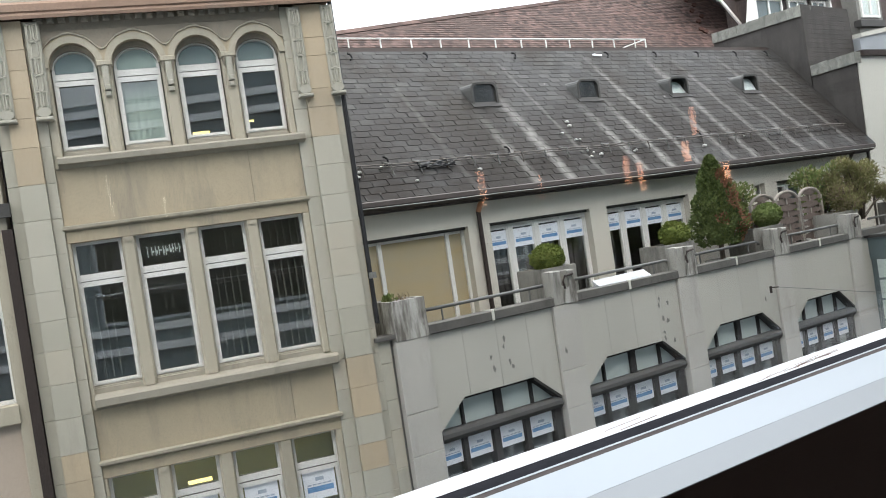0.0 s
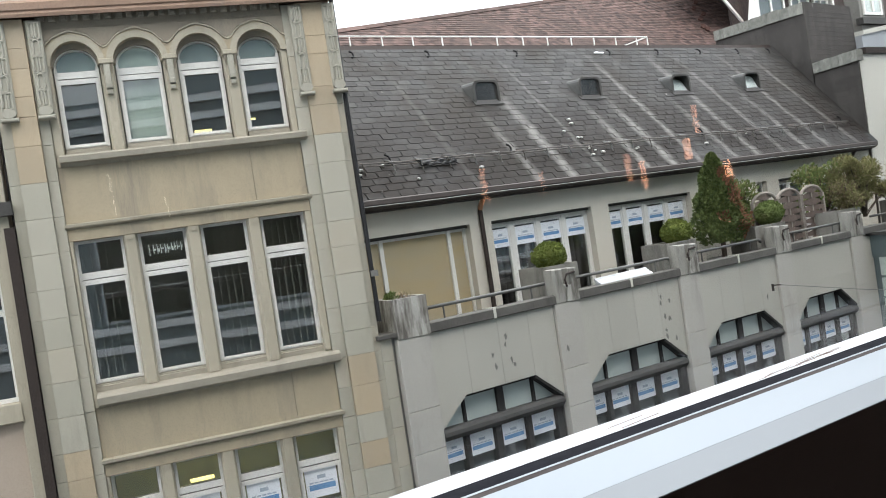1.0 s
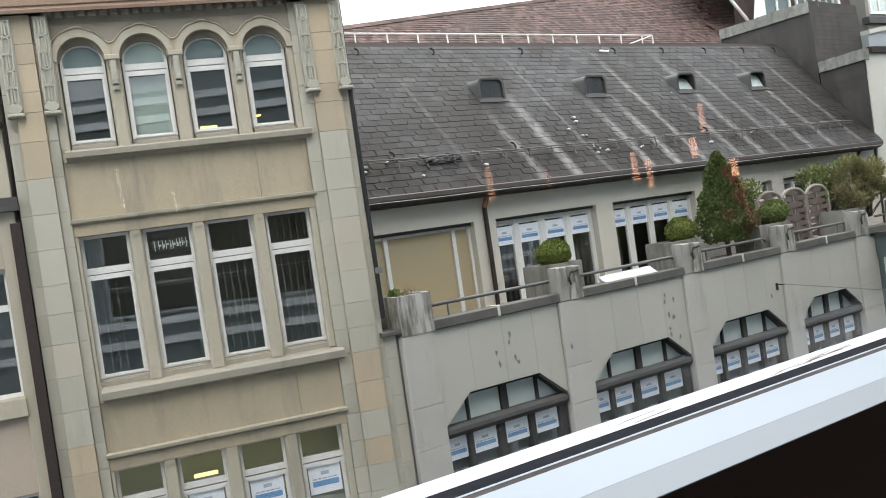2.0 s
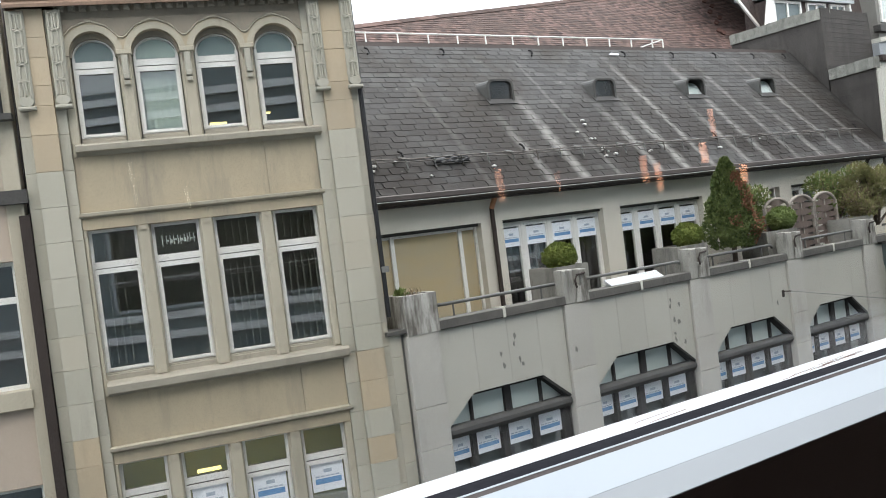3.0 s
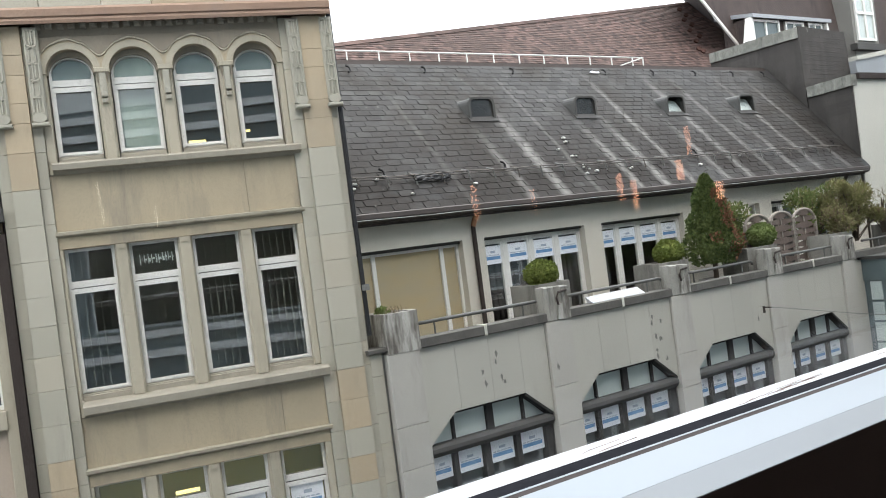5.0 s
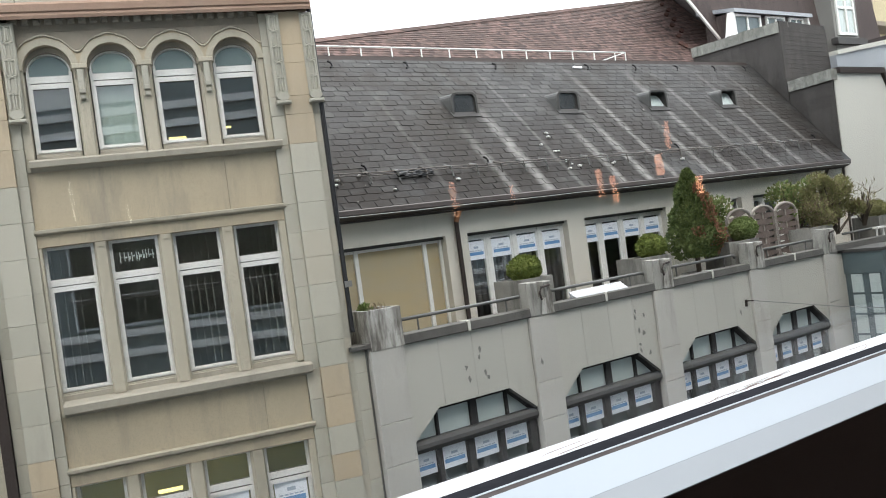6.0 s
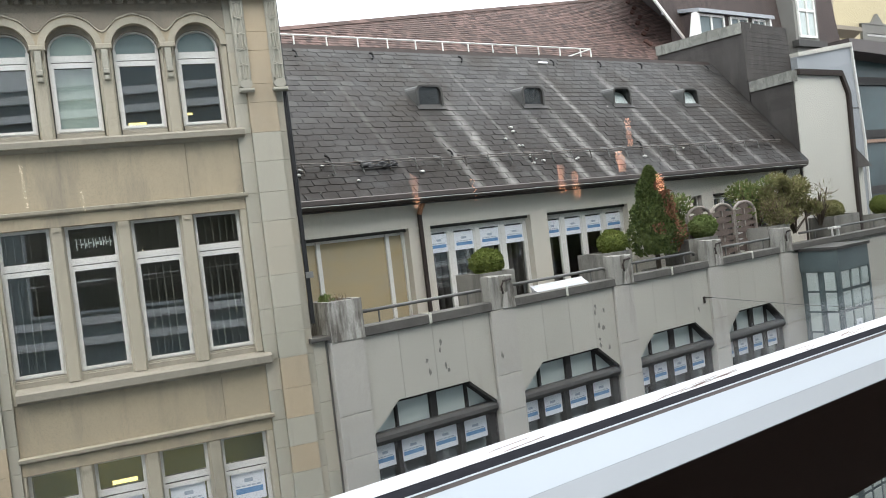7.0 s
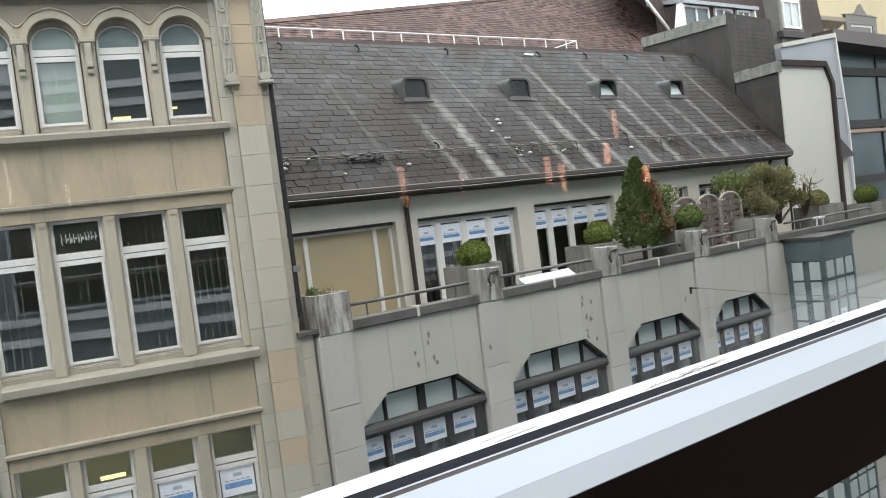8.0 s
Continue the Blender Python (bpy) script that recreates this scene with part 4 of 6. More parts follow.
# Dark wall and ceiling colour stands in for the terrace rooms' gloom
part("back_wall", box(bmesh.new(), 7.0, 26.35, YW + 2.6, YW + 2.7, -2.4, 1.2), DRAPE_AND_DARK, grey)
part("room_ceiling", box(bmesh.new(), 7.0, 26.35, YW + 0.32, YW + 2.6, 0.4, 0.5), DRAPE_AND_DARK, grey)
for i, (a, b) in enumerate(OPEN):
    y0, y1 = YW + 0.20, YW + 0.28
    bm = bmesh.new()
    if i == 0:
        xs = [a, 8.62, 10.28, b - 0.02]
    else:
        xs = [a + (b - a) * s for s in (0.0, 0.225, 0.48, 0.74, 1.0)]
    ztop = HEAD - 0.06
    box(bm, a, b, y0, y1, ztop - 0.06, ztop)
    box(bm, a, b, y0, y1, -2.15, -2.08)
    win = part("terrace_window", bm, WHITE_FRAME, grey, "white framed terrace window")
    for x in xs:
        part("post", box(bmesh.new(), x - 0.045, x + 0.045, y0 - 0.02, y1, -2.1, ztop), WHITE_FRAME, win)
    part("blind_box", box(bmesh.new(), a, b, YW + 0.10, YW + 0.3, HEAD - 0.065, HEAD), GREY_FRAME, win)
    for x0, x1 in zip(xs, xs[1:]):
        if i == 0:
            part("roller_blind", box(bmesh.new(), x0 + 0.045, x1 - 0.045, y0 + 0.03, y0 + 0.04, -2.08, ztop - 0.02), BLINDCLOTH, win, "lowered roller blind with a room glow painted in ochre")
            continue
        bm = bars_frame(bmesh.new(), x0 + 0.045, x1 - 0.045, y0 - 0.01, y1 - 0.02, -2.1, ztop - 0.05, 0.055)
        sash = part("sash", bm, WHITE_FRAME, win)
        p = part("pane", box(bmesh.new(), x0 + 0.1, x1 - 0.1, y0 + 0.025, y0 + 0.031, -2.05, ztop - 0.1), GLASS, win)
        p.visible_shadow = False
        if i < 3:
            poster((x0 + x1) / 2, y0 + 0.0, ztop - 0.12 - 0.42, (x1 - x0) - 0.19, 0.40, group="posters in the terrace windows")
    if i:
        bm = bmesh.new()
        for k in range(16):
            if i == 2 and 2 < k < 13:
                continue
            x = a + 0.05 + (b - a - 0.1) * k / 16
            tube(bm, [(x, y1 + 0.15, -2.1), (x, y1 + 0.15, -0.3)], 0.075, 6)
        part("drape", bm, DRAPE_AND_DARK, win, "dark drapes behind the glass", smooth=True)
bm = bars_frame(bmesh.new(), 20.55, 21.0, YW + 0.15, YW + 0.22, -0.75, HEAD, 0.04)
win = part("terrace_window", bm, WHITE_FRAME, grey, "small white framed window")
part("pane", box(bmesh.new(), 20.6, 20.95, YW + 0.18, YW + 0.19, -0.7, HEAD - 0.05), GLASS, win)

# ---- slate roof ----
PITCH = radians(46)
EY, EZ, RY, RZ = YW - 0.35, 0.81, 18.28, 4.73
RX0, RX1 = 7.1, 27.1
cs, sn = math.cos(PITCH), math.sin(PITCH)
roof = thing("slate_roof", (7.1, EY, EZ), "steep grey slate roof with pale wash marks", "roof")
SLOPE = (RY - EY) / cs


def on_roof(x, s, lift=0.0):
    """A point s metres up the slope from the eave, lifted off the roof."""
    return Vector((x, EY + s * cs - lift * sn, EZ + s * sn + lift * cs))


def roof_end(s):
    return 26.32 + 0.188 * s


bm = hexa(bmesh.new(), [on_roof(RX0, -0.02, -0.01), on_roof(roof_end(0), -0.02, -0.01), on_roof(roof_end(SLOPE), SLOPE, -0.01), on_roof(RX0, SLOPE, -0.01)],
          [on_roof(RX0, 0.05, -0.2), on_roof(roof_end(0), 0.05, -0.2), on_roof(roof_end(SLOPE), SLOPE, -0.2), on_roof(RX0, SLOPE, -0.2)])
part("roof_deck", bm, BLACK, roof)
bm = hexa(bmesh.new(), [on_roof(RX0, SLOPE, -0.02), on_roof(RX1, SLOPE, -0.02), (RX1, RY + 3.0, RZ - 2.0), (RX0, RY + 3.0, RZ - 2.0)],
          [on_roof(RX0, SLOPE, -0.3), on_roof(RX1, SLOPE, -0.3), (RX1, RY + 3.0, RZ - 2.4), (RX0, RY + 3.0, RZ - 2.4)])
part("rear_slope", bm, SLATE_FIELD, roof)
part("ridge_cap", profile_x(bmesh.new(), [(RY - 0.10, RZ - 0.08), (RY - 0.02, RZ + 0.045), (RY + 0.05, RZ + 0.05), (RY + 0.12, RZ - 0.06)], RX0, RX1), BROWN_PIPE, roof)
bm = profile_x(bmesh.new(), [(EY + 0.02, EZ - 0.01), (EY - 0.05, EZ + 0.005), (EY - 0.10, EZ - 0.02), (EY - 0.11, EZ - 0.10), (EY - 0.07, EZ - 0.16), (EY + 0.02, EZ - 0.20), (EY + 0.3, EZ - 0.20), (EY + 0.3, EZ - 0.03)], RX0, 26.1)
part("gutter", bm, GUTTER, roof, "dull brown eaves gutter")
part("gutter_rim", tube(bmesh.new(), [(RX0 + k * 0.9, EY - 0.105, EZ - 0.135 + 0.006 * math.sin(k * 1.7)) for k in range(int((26.05 - RX0) / 0.9) + 1)], 0.009, 5), GALV_PALE, roof, "thin pale rim of the gutter")
part("soffit", box(bmesh.new(), RX0, 26.0, EY + 0.03, YW + 0.05, EZ - 0.24, EZ - 0.19), BROWN_PIPE, roof)

# ---- what stands on the right of the roof: fire wall, white wing, far buildings ----
fire = thing("fire_wall", (26.4, 14.8, 0.5), "dark slate-hung fire wall with lichened capstones", "wall")


def fw(y):
    """The fire wall's line runs slightly askew with the verge."""
    return 26.33 + (y - 14.8) * 0.27


def skew(name, y0, y1, z0, z1, t, material, shift=0.0, label=""):
    bm = hexa(bmesh.new(), [(fw(y0) + shift, y0, z0), (fw(y0) + shift + t, y0, z0), (fw(y1) + shift + t, y1, z0), (fw(y1) + shift, y1, z0)],
              [(fw(y0) + shift, y0, z1), (fw(y0) + shift + t, y0, z1), (fw(y1) + shift + t, y1, z1), (fw(y1) + shift, y1, z1)])
    return part(name, bm, material, fire, label)


skew("low_wall", 14.76, 16.56, -2.0, 3.36, 0.45, FIRE_SLATE)


def cap_foot(y):
    """The high wall's coping rises gently towards the back."""
    return 5.40 + (y - 16.7) * 0.06


def raised(name, y0, y1, f0, f1, h, t, material, shift):
    """A block on the fire wall whose foot and head follow the rise of the coping."""
    bm = hexa(bmesh.new(), [(fw(y0) + shift, y0, f0), (fw(y0) + shift + t, y0, f0), (fw(y1) + shift + t, y1, f1), (fw(y1) + shift, y1, f1)],
              [(fw(y0) + shift, y0, f0 + h), (fw(y0) + shift + t, y0, f0 + h), (fw(y1) + shift + t, y1, f1 + h), (fw(y1) + shift, y1, f1 + h)])
    return part(name, bm, material, fire)


bm = hexa(bmesh.new(), [(fw(16.72), 16.72, -2), (fw(16.72) + 0.5, 16.72, -2), (fw(21.1) + 0.5, 21.1, -2), (fw(21.1), 21.1, -2)],
          [(fw(16.72), 16.72, cap_foot(16.72)), (fw(16.72) + 0.5, 16.72, cap_foot(16.72)), (fw(21.1) + 0.5, 21.1, cap_foot(21.1)), (fw(21.1), 21.1, cap_foot(21.1))])
part("high_wall", bm, FIRE_SLATE, fire)
rng = random.Random(14)
y = 14.70
while y < 16.5:
    y1 = min(y + rng.uniform(0.34, 0.52), 16.55)
    skew("capstone", y, y1 - 0.012, 3.36 + rng.uniform(-0.012, 0.0), 3.70 + rng.uniform(-0.015, 0.015), 0.32, STONE_CAP, -0.06 - rng.uniform(0, 0.015))
    y = y1
y = 16.62
while y < 21.0:
    y1 = min(y + rng.uniform(0.42, 0.78), 21.12)
    raised("capstone", y, y1 - 0.012, cap_foot(y) - rng.uniform(0, 0.015), cap_foot(y1), 0.37 + rng.uniform(-0.012, 0.012), 0.62, STONE_CAP, -0.06 - rng.uniform(0, 0.015))
    y = y1
# slate-hung mansard front behind the white wing
bm = hexa(bmesh.new(), [(26.76, 16.56, -2), (30.4, 16.56, -2), (30.4, 20.5, -2), (28.4, 20.5, -2)], [(26.76, 16.58, 5.77), (29.9, 16.8, 5.74), (29.9, 20.5, 5.5), (28.4, 20.5, 5.5)])
part("slate_front", bm, FIRE_SLATE, fire, "slate-hung mansard front")
def front_y(x, z):
    return 16.56 + (z + 2) / 7.76 * (0.02 + 0.22 * (x - 26.76) / 3.14)


z, row = 3.70, 0
while z < 5.55:
    x = 26.76
    end = 30.33 - 0.46 * (z + 2) / 7.74
    while x < end - 0.06:
        x1 = min(x + (0.45 if x == 26.76 and row % 2 else 0.9), end)
        ends = ((x, z, 0.009), (x1 - 0.004, z, 0.009)), ((x, z + 0.155, 0.005), (x1 - 0.006, z + 0.155, 0.005))
        low, high = [[(p, front_y(p, q) - d, q) for p, q, d in e] + [(p, front_y(p, q) + 0.05, q) for p, q, d in reversed(e)] for e in ends]
        part("slate", hexa(bmesh.new(), low, high), FIRE_SLATE, fire)
        x = x1
    z += 0.158
    row += 1
z = 0.9
while z < 5.3:
    for y0, y1, top in ((14.77, 15.75, 3.36), (15.755, 16.55, 3.36), (16.73, 18.6, 5.38), (18.605, 20.2, 5.46)):
        if z + 0.19 < top and z > -4.0 + (y0 - 14.5) * 1.036 + 0.3:
            h0, h1 = z, z + 0.2
            bm = hexa(bmesh.new(), [(fw(y0) - 0.006, y0, h0), (fw(y0) + 0.02, y0, h0), (fw(y1) + 0.02, y1, h0), (fw(y1) - 0.006, y1, h0)],
                      [(fw(y0) - 0.004, y0, h1), (fw(y0) + 0.02, y0, h1), (fw(y1) + 0.02, y1, h1), (fw(y1) - 0.004, y1, h1)])
            part("slate_course", bm, FIRE_SLATE, fire)
    z += 0.205
wing = thing("white_wing", (26.5, 14.9, -2.15), "white rendered wing with a dark metal edge", "building")
shape = [(26.34, -2.15), (29.50, -2.15), (29.56, 1.0), (29.62, 2.95), (29.28, 3.56), (26.40, 3.56)]
part("wall", prism(bmesh.new(), shape, 14.73, 14.80), WHITE_WALL, wing)
shape[0], shape[-1] = (26.98, -2.15), (26.98, 3.56)
part("body", prism(bmesh.new(), shape, 14.80, 15.4), WHITE_WALL, wing)
trim = [(29.50, -2.15), (29.56, 1.0), (29.62, 2.95), (29.28, 3.56), (26.60, 3.56)]
bm = bmesh.new()
out = [(p + (0.17 if i < 3 else 0.08 if i == 3 else 0), q + (0.0 if i < 2 else 0.07 if i == 2 else 0.19)) for i, (p, q) in enumerate(trim)]
for (a0, a1), (b0, b1) in zip(zip(trim, trim[1:]), zip(out, out[1:])):
    prism(bm, [a0, a1, b1, b0], 14.62, 15.4)
part("edge_trim", bm, BROWN_PIPE, wing, "dark metal edge trim")
pale_wing = thing("metal_clad_wing", (30, 16.5, -2.15), "pale metal-clad wing with a white roof edge", "building")
shape = [(29.9, -2.15), (34.1, -2.15), (34.2, 1.5), (33.85, 5.15), (29.9, 4.65)]
part("cladding", prism(bmesh.new(), shape, 16.5, 17.0), PALE_METAL, pale_wing)
part("panel_seam", box(bmesh.new(), 29.9, 34.1, 16.49, 16.5, 2.75, 2.8), GREY_FRAME, pale_wing)
part("roof_edge", prism(bmesh.new(), [(29.9, 4.65), (33.85, 5.15), (33.9, 5.33), (29.9, 4.80)], 16.42, 17.0), WHITE_WALL, pale_wing)
bm = prism(bmesh.new(), [(33.85, 5.2), (34.2, 1.5), (34.1, -2.1), (34.17, -2.1), (34.27, 1.5), (33.92, 5.33)], 16.42, 17.0)
part("corner_strip", bm, WHITE_FRAME, pale_wing)
cream = thing("cream_pier", (31.2, 15.6, -2.15), "cream rendered pier with a dark metal cap", "pier")
part("shaft", box(bmesh.new(), 30.55, 31.45, 15.3, 15.9, -2.15, 0.45), WHITE_WALL, cream)
part("downpipe", tube(bmesh.new(), [(30.35, 15.25, -2.1), (30.35, 15.25, 1.4)], 0.09), BROWN_PIPE, cream)
part("cap", hexa(bmesh.new(), [(30.3, 15.1, 0.45), (31.75, 15.1, 0.45), (31.75, 16.0, 0.45), (30.3, 16.0, 0.45)], [(30.25, 15.3, 1.35), (31.1, 15.3, 1.15), (31.1, 16.0, 1.15), (30.25, 16.0, 1.35)]), FIRE_SLATE, cream)

# bay window of dark panels beyond the last pier
bay = thing("bay_window", (23.2, DG - 0.4, GROUND), "dark grey boxed bay window with pale panes", "bay window")
BXL, BXR, BYF = 21.92, 23.55, DG - 1.07


def bay_slab(name, z0, z1, grow, material, label=""):
    return part(name, box(bmesh.new(), BXL - grow, BXR + grow, BYF - grow, DG + 0.1, z0, z1), material, bay, label)


bay_slab("fascia", -2.31, -1.74, 0.0, BLUE_GREY, "blue-grey metal fascia")
bay_slab("roof_slab", -1.74, -1.66, 0.05, GREY_FRAME)
bay_slab("core", GROUND, -2.31, -0.05, BLUE_GREY)
for row in range(13):
    z1 = -2.33 - row * 0.54
    for k in range(3):
        x0 = BXL + 0.09 + k * 0.53
        part("pane", box(bmesh.new(), x0 + 0.03, x0 + 0.42, BYF + 0.01, BYF + 0.06, z1 - 0.45, z1), FROSTED_AND_SKY, bay)
    for y0, y1 in ((BYF + 0.14, BYF + 0.43), (BYF + 0.62, BYF + 0.92)):
        part("pane", box(bmesh.new(), BXL + 0.01, BXL + 0.06, y0, y1, z1 - 0.48, z1), FROSTED_AND_SKY, bay)
    for x0, x1, y0, y1 in ((BXL - 0.01, BXL + 0.08, BYF - 0.01, BYF + 0.08), (BXR - 0.09, BXR, BYF - 0.01, BYF + 0.06)):
        part("post", box(bmesh.new(), x0, x1, y0, y1, z1 - 0.54, z1 + 0.02), BLUE_GREY, bay)
poster(22.7, BYF - 0.005, -4.0, 0.32, 0.34)

# red tiled roof behind
back = thing("red_tiled_house", (25, 23, 4.0), "large red-brown tiled roof rising behind the slate ridge", "building")
T40 = radians(40)


def on_tiles(x, s, lift=0.0):
    return Vector((x, 23 + s * math.cos(T40) - lift * math.sin(T40), 4.4 + s * math.sin(T40) + lift * math.cos(T40)))


def hip(s):
    """Where the rising roof edge crosses the slope at s."""
    y = 23 + s * math.cos(T40)
    return 14.9 + (y - 26.65) * 4.84


def verge(s):
    return 42.5


bm = bmesh.new()
rng = random.Random(12)
s, row = 1.6, 0
while s < 12.6:
    x0, x1 = max(9.0, hip(s)), verge(s)
    x = x0 + (0.105 if row % 2 else 0.0)
    while x < x1:
        w = 0.21
        d = rng.uniform(0, 0.012)
        a, b, c, e = on_tiles(x, s, 0.018 + d), on_tiles(min(x + w, x1), s, 0.018 + d), on_tiles(min(x + w, x1), s + 0.20, 0.01), on_tiles(x, s + 0.20, 0.01)
        f0, f1 = on_tiles(x, s, 0.0), on_tiles(min(x + w, x1), s, 0.0)
        v = [bm.verts.new(p) for p in (a, b, c, e, f0, f1)]
        bm.faces.new((v[0], v[1], v[2], v[3]))
        bm.faces.new((v[0], v[4], v[5], v[1]))
        x += w + 0.012
    s += 0.185
    row += 1
tagged(part("roof_tiles", bm, TILE, back), kind="stuff")
top = 12.6
bm = bmesh.new()
q = [on_tiles(4.0, 0, -0.02), on_tiles(verge(0), 0, -0.02), on_tiles(verge(12.2), 12.2, -0.02), on_tiles(hip(12.2) - 0.3, 12.2, -0.02), on_tiles(hip(2.0) - 0.3, 2.0, -0.02)]
a, b = [bm.verts.new(p) for p in q], [bm.verts.new(p + Vector((0, 0.5, -0.5))) for p in q]
bm.faces.new(a)
bm.faces.new(list(reversed(b)))
for i in range(5):
    bm.faces.new((a[i], b[i], b[(i + 1) % 5], a[(i + 1) % 5]))
part("roof_deck", bm, TILE, back)
bm = bmesh.new()
n = 40
for k in range(n):
    s0, s1 = 2.2 + (12.6 - 2.2) * k / n, 2.2 + (12.6 - 2.2) * (k + 0.96) / n
    hexa(bm, [on_tiles(hip(s0), s0, 0.0), on_tiles(hip(s0) + 0.35, s0 - 0.05, 0.05), on_tiles(hip(s0) + 0.1, s0 + 0.1, 0.08), on_tiles(hip(s0) - 0.3, s0 + 0.14, 0.0)],
         [on_tiles(hip(s1), s1, 0.0), on_tiles(hip(s1) + 0.35, s1 - 0.05, 0.04), on_tiles(hip(s1) + 0.1, s1 + 0.1, 0.07), on_tiles(hip(s1) - 0.3, s1 + 0.14, 0.0)])
tagged(part("hip_tiles", bm, TILE, back), kind="stuff")
bm = bmesh.new()
for x, s in ((39.21, 10.64), (38.92, 9.85), (38.06, 9.17), (38.01, 8.54), (37.02, 7.75), (37.04, 7.07), (36.11, 6.43), (35.34, 5.23), (35.3, 5.5)):
    tube(bm, [on_tiles(x, s, 0.0), on_tiles(x - 0.05, s - 0.05, 0.14)], 0.13, 7)
part("vent_tile", bm, VENT_CLAY, back, "dark clay vent tiles")
part("body", box(bmesh.new(), 9, 36, 24.5, 34, GROUND, 4.6), DRAPE_AND_DARK, back)

# mansard house with a white dormer
man = thing("mansard_house", (44, 26.6, 4), "dark mansard roofed house with white dormer windows", "building")
bm = hexa(bmesh.new(), [(40.45, 25.6, 4), (52.5, 25.6, 4), (56, 33, 4), (53.0, 33, 4)], [(32.6, 26.6, 12.5), (52.5, 26.6, 12.5), (56, 33, 13), (41.5, 33, 13)])
part("mansard_roof", bm, MANSARD, man)
bm = hexa(bmesh.new(), [(40.42, 25.55, 4), (40.6, 25.55, 4), (40.6, 25.65, 4), (40.42, 25.65, 4)], [(32.57, 26.55, 12.5), (32.75, 26.55, 12.5), (32.75, 26.65, 12.5), (32.57, 26.65, 12.5)])
part("verge_flashing", bm, WHITE_FRAME, man, "white metal flashing along the roof edge")
bm = box(bmesh.new(), 36.9, 43.4, 25.35, 26.8, 7.4, 9.05)
dorm = part("dormer", bm, MANSARD, man)
for x0, x1 in ((37.05, 39.25), (39.75, 41.35), (41.75, 43.0)):
    bm = bars_frame(bmesh.new(), x0, x1, 25.24, 25.38, 7.5, 9.0, 0.12)
    box(bm, (x0 + x1) / 2 - 0.06, (x0 + x1) / 2 + 0.06, 25.25, 25.37, 7.62, 8.88)
    w = part("dormer_window", bm, WHITE_FRAME, dorm, "white framed dormer window")
    part("pane", box(bmesh.new(), x0 + 0.12, x1 - 0.12, 25.31, 25.33, 7.62, 8.88), BLUE_GREY, w)
for x0, x1, lean in ((36.55, 37.0, -0.35), (43.05, 43.4, 0.3)):
    bm = hexa(bmesh.new(), [(x0 + lean, 25.1, 7.5), (x1 + lean * 0.4, 25.1, 7.5), (x1 + lean * 0.4, 25.34, 7.5), (x0 + lean, 25.34, 7.5)], [(x0 + 0.1, 25.1, 9.0), (x1 - 0.1, 25.1, 9.0), (x1 - 0.1, 25.34, 9.0), (x0 + 0.1, 25.34, 9.0)])
    part("cheek_board", bm, WHITE_FRAME, dorm)
part("dormer_roof", profile_x(bmesh.new(), [(25.0, 9.0), (25.0, 9.18), (27.2, 9.6), (27.2, 9.4)], 36.8, 43.5), PALE_METAL, dorm)
bm = box(bmesh.new(), 46.2, 48.7, 25.4, 27, 7.4, 11.5)
dorm = part("dormer", bm, GREY_STONE, man, "grey stone dormer with a tall white window")
bm = bars_frame(bmesh.new(), 46.5, 48.35, 25.3, 25.45, 8.25, 11.0, 0.14)
box(bm, 47.35, 47.5, 25.29, 25.44, 8.45, 10.8)
box(bm, 46.64, 47.35, 25.28, 25.43, 9.7, 9.85)
box(bm, 47.5, 48.21, 25.28, 25.43, 9.7, 9.85)
part("dormer_frame", bm, WHITE_FRAME, dorm)
part("pane", box(bmesh.new(), 46.62, 48.23, 25.37, 25.4, 8.39, 10.86), FROSTED_AND_SKY, dorm)
part("dormer_sill", box(bmesh.new(), 45.9, 49.0, 25.1, 25.5, 7.7, 8.05), GREY_FRAME, dorm)

# yellow house and glass-fronted offices far down the street
yel = thing("yellow_house", (68, 32, GROUND), "cream yellow house front with stone window surrounds", "building")
bm = box(bmesh.new(), 62.5, 95, 32.0, 40, GROUND, 20)
part("wall", bm, YELLOW, yel)
for x0 in (68.0, 76.5):
    for z0 in (8.4, 3.6):
        bm = bars_frame(bmesh.new(), x0 - 0.5, x0 + 4.6, 31.8, 32.05, z0 - 0.5, z0 + 3.4, 0.7)
        prism(bm, [(x0 - 0.8, z0 + 3.4), (x0 + 1.2, z0 + 3.55), (x0 + 2.05, z0 + 4.3), (x0 + 2.9, z0 + 3.55), (x0 + 4.9, z0 + 3.4)], 31.75, 32.05)
        w = part("window", bm, GREY_STONE, yel, "grey stone window surround")
        bm = bars_frame(bmesh.new(), x0 + 0.2, x0 + 3.9, 31.9, 32.0, z0 + 0.2, z0 + 2.7, 0.16)
        box(bm, x0 + 1.97, x0 + 2.13, 31.9, 32.0, z0 + 0.2, z0 + 1.1)
        box(bm, x0 + 0.36, x0 + 3.74, 31.91, 31.99, z0 + 1.1, z0 + 1.32)
        part("frame", bm, WHITE_FRAME, w)
        part("pane", box(bmesh.new(), x0 + 0.36, x0 + 3.74, 31.95, 31.98, z0 + 0.3, z0 + 1.2), TEAL_GLASS, w)
        part("roller_blind", box(bmesh.new(), x0 + 0.36, x0 + 3.74, 31.93, 31.97, z0 + 1.3, z0 + 2.6), GREY_STONE, w, "lowered grey roller blind")
bm = profile_x(bmesh.new(), [(31.9, 10.6), (31.2, 11.0), (31.2, 11.3), (31.9, 11.4)], 62.4, 66.2)
part("balcony", bm, SAND_DARK, yel)
part("corner_quoin", box(bmesh.new(), 62.3, 63.4, 31.8, 32.4, GROUND, 20), SAND_DARK, yel)
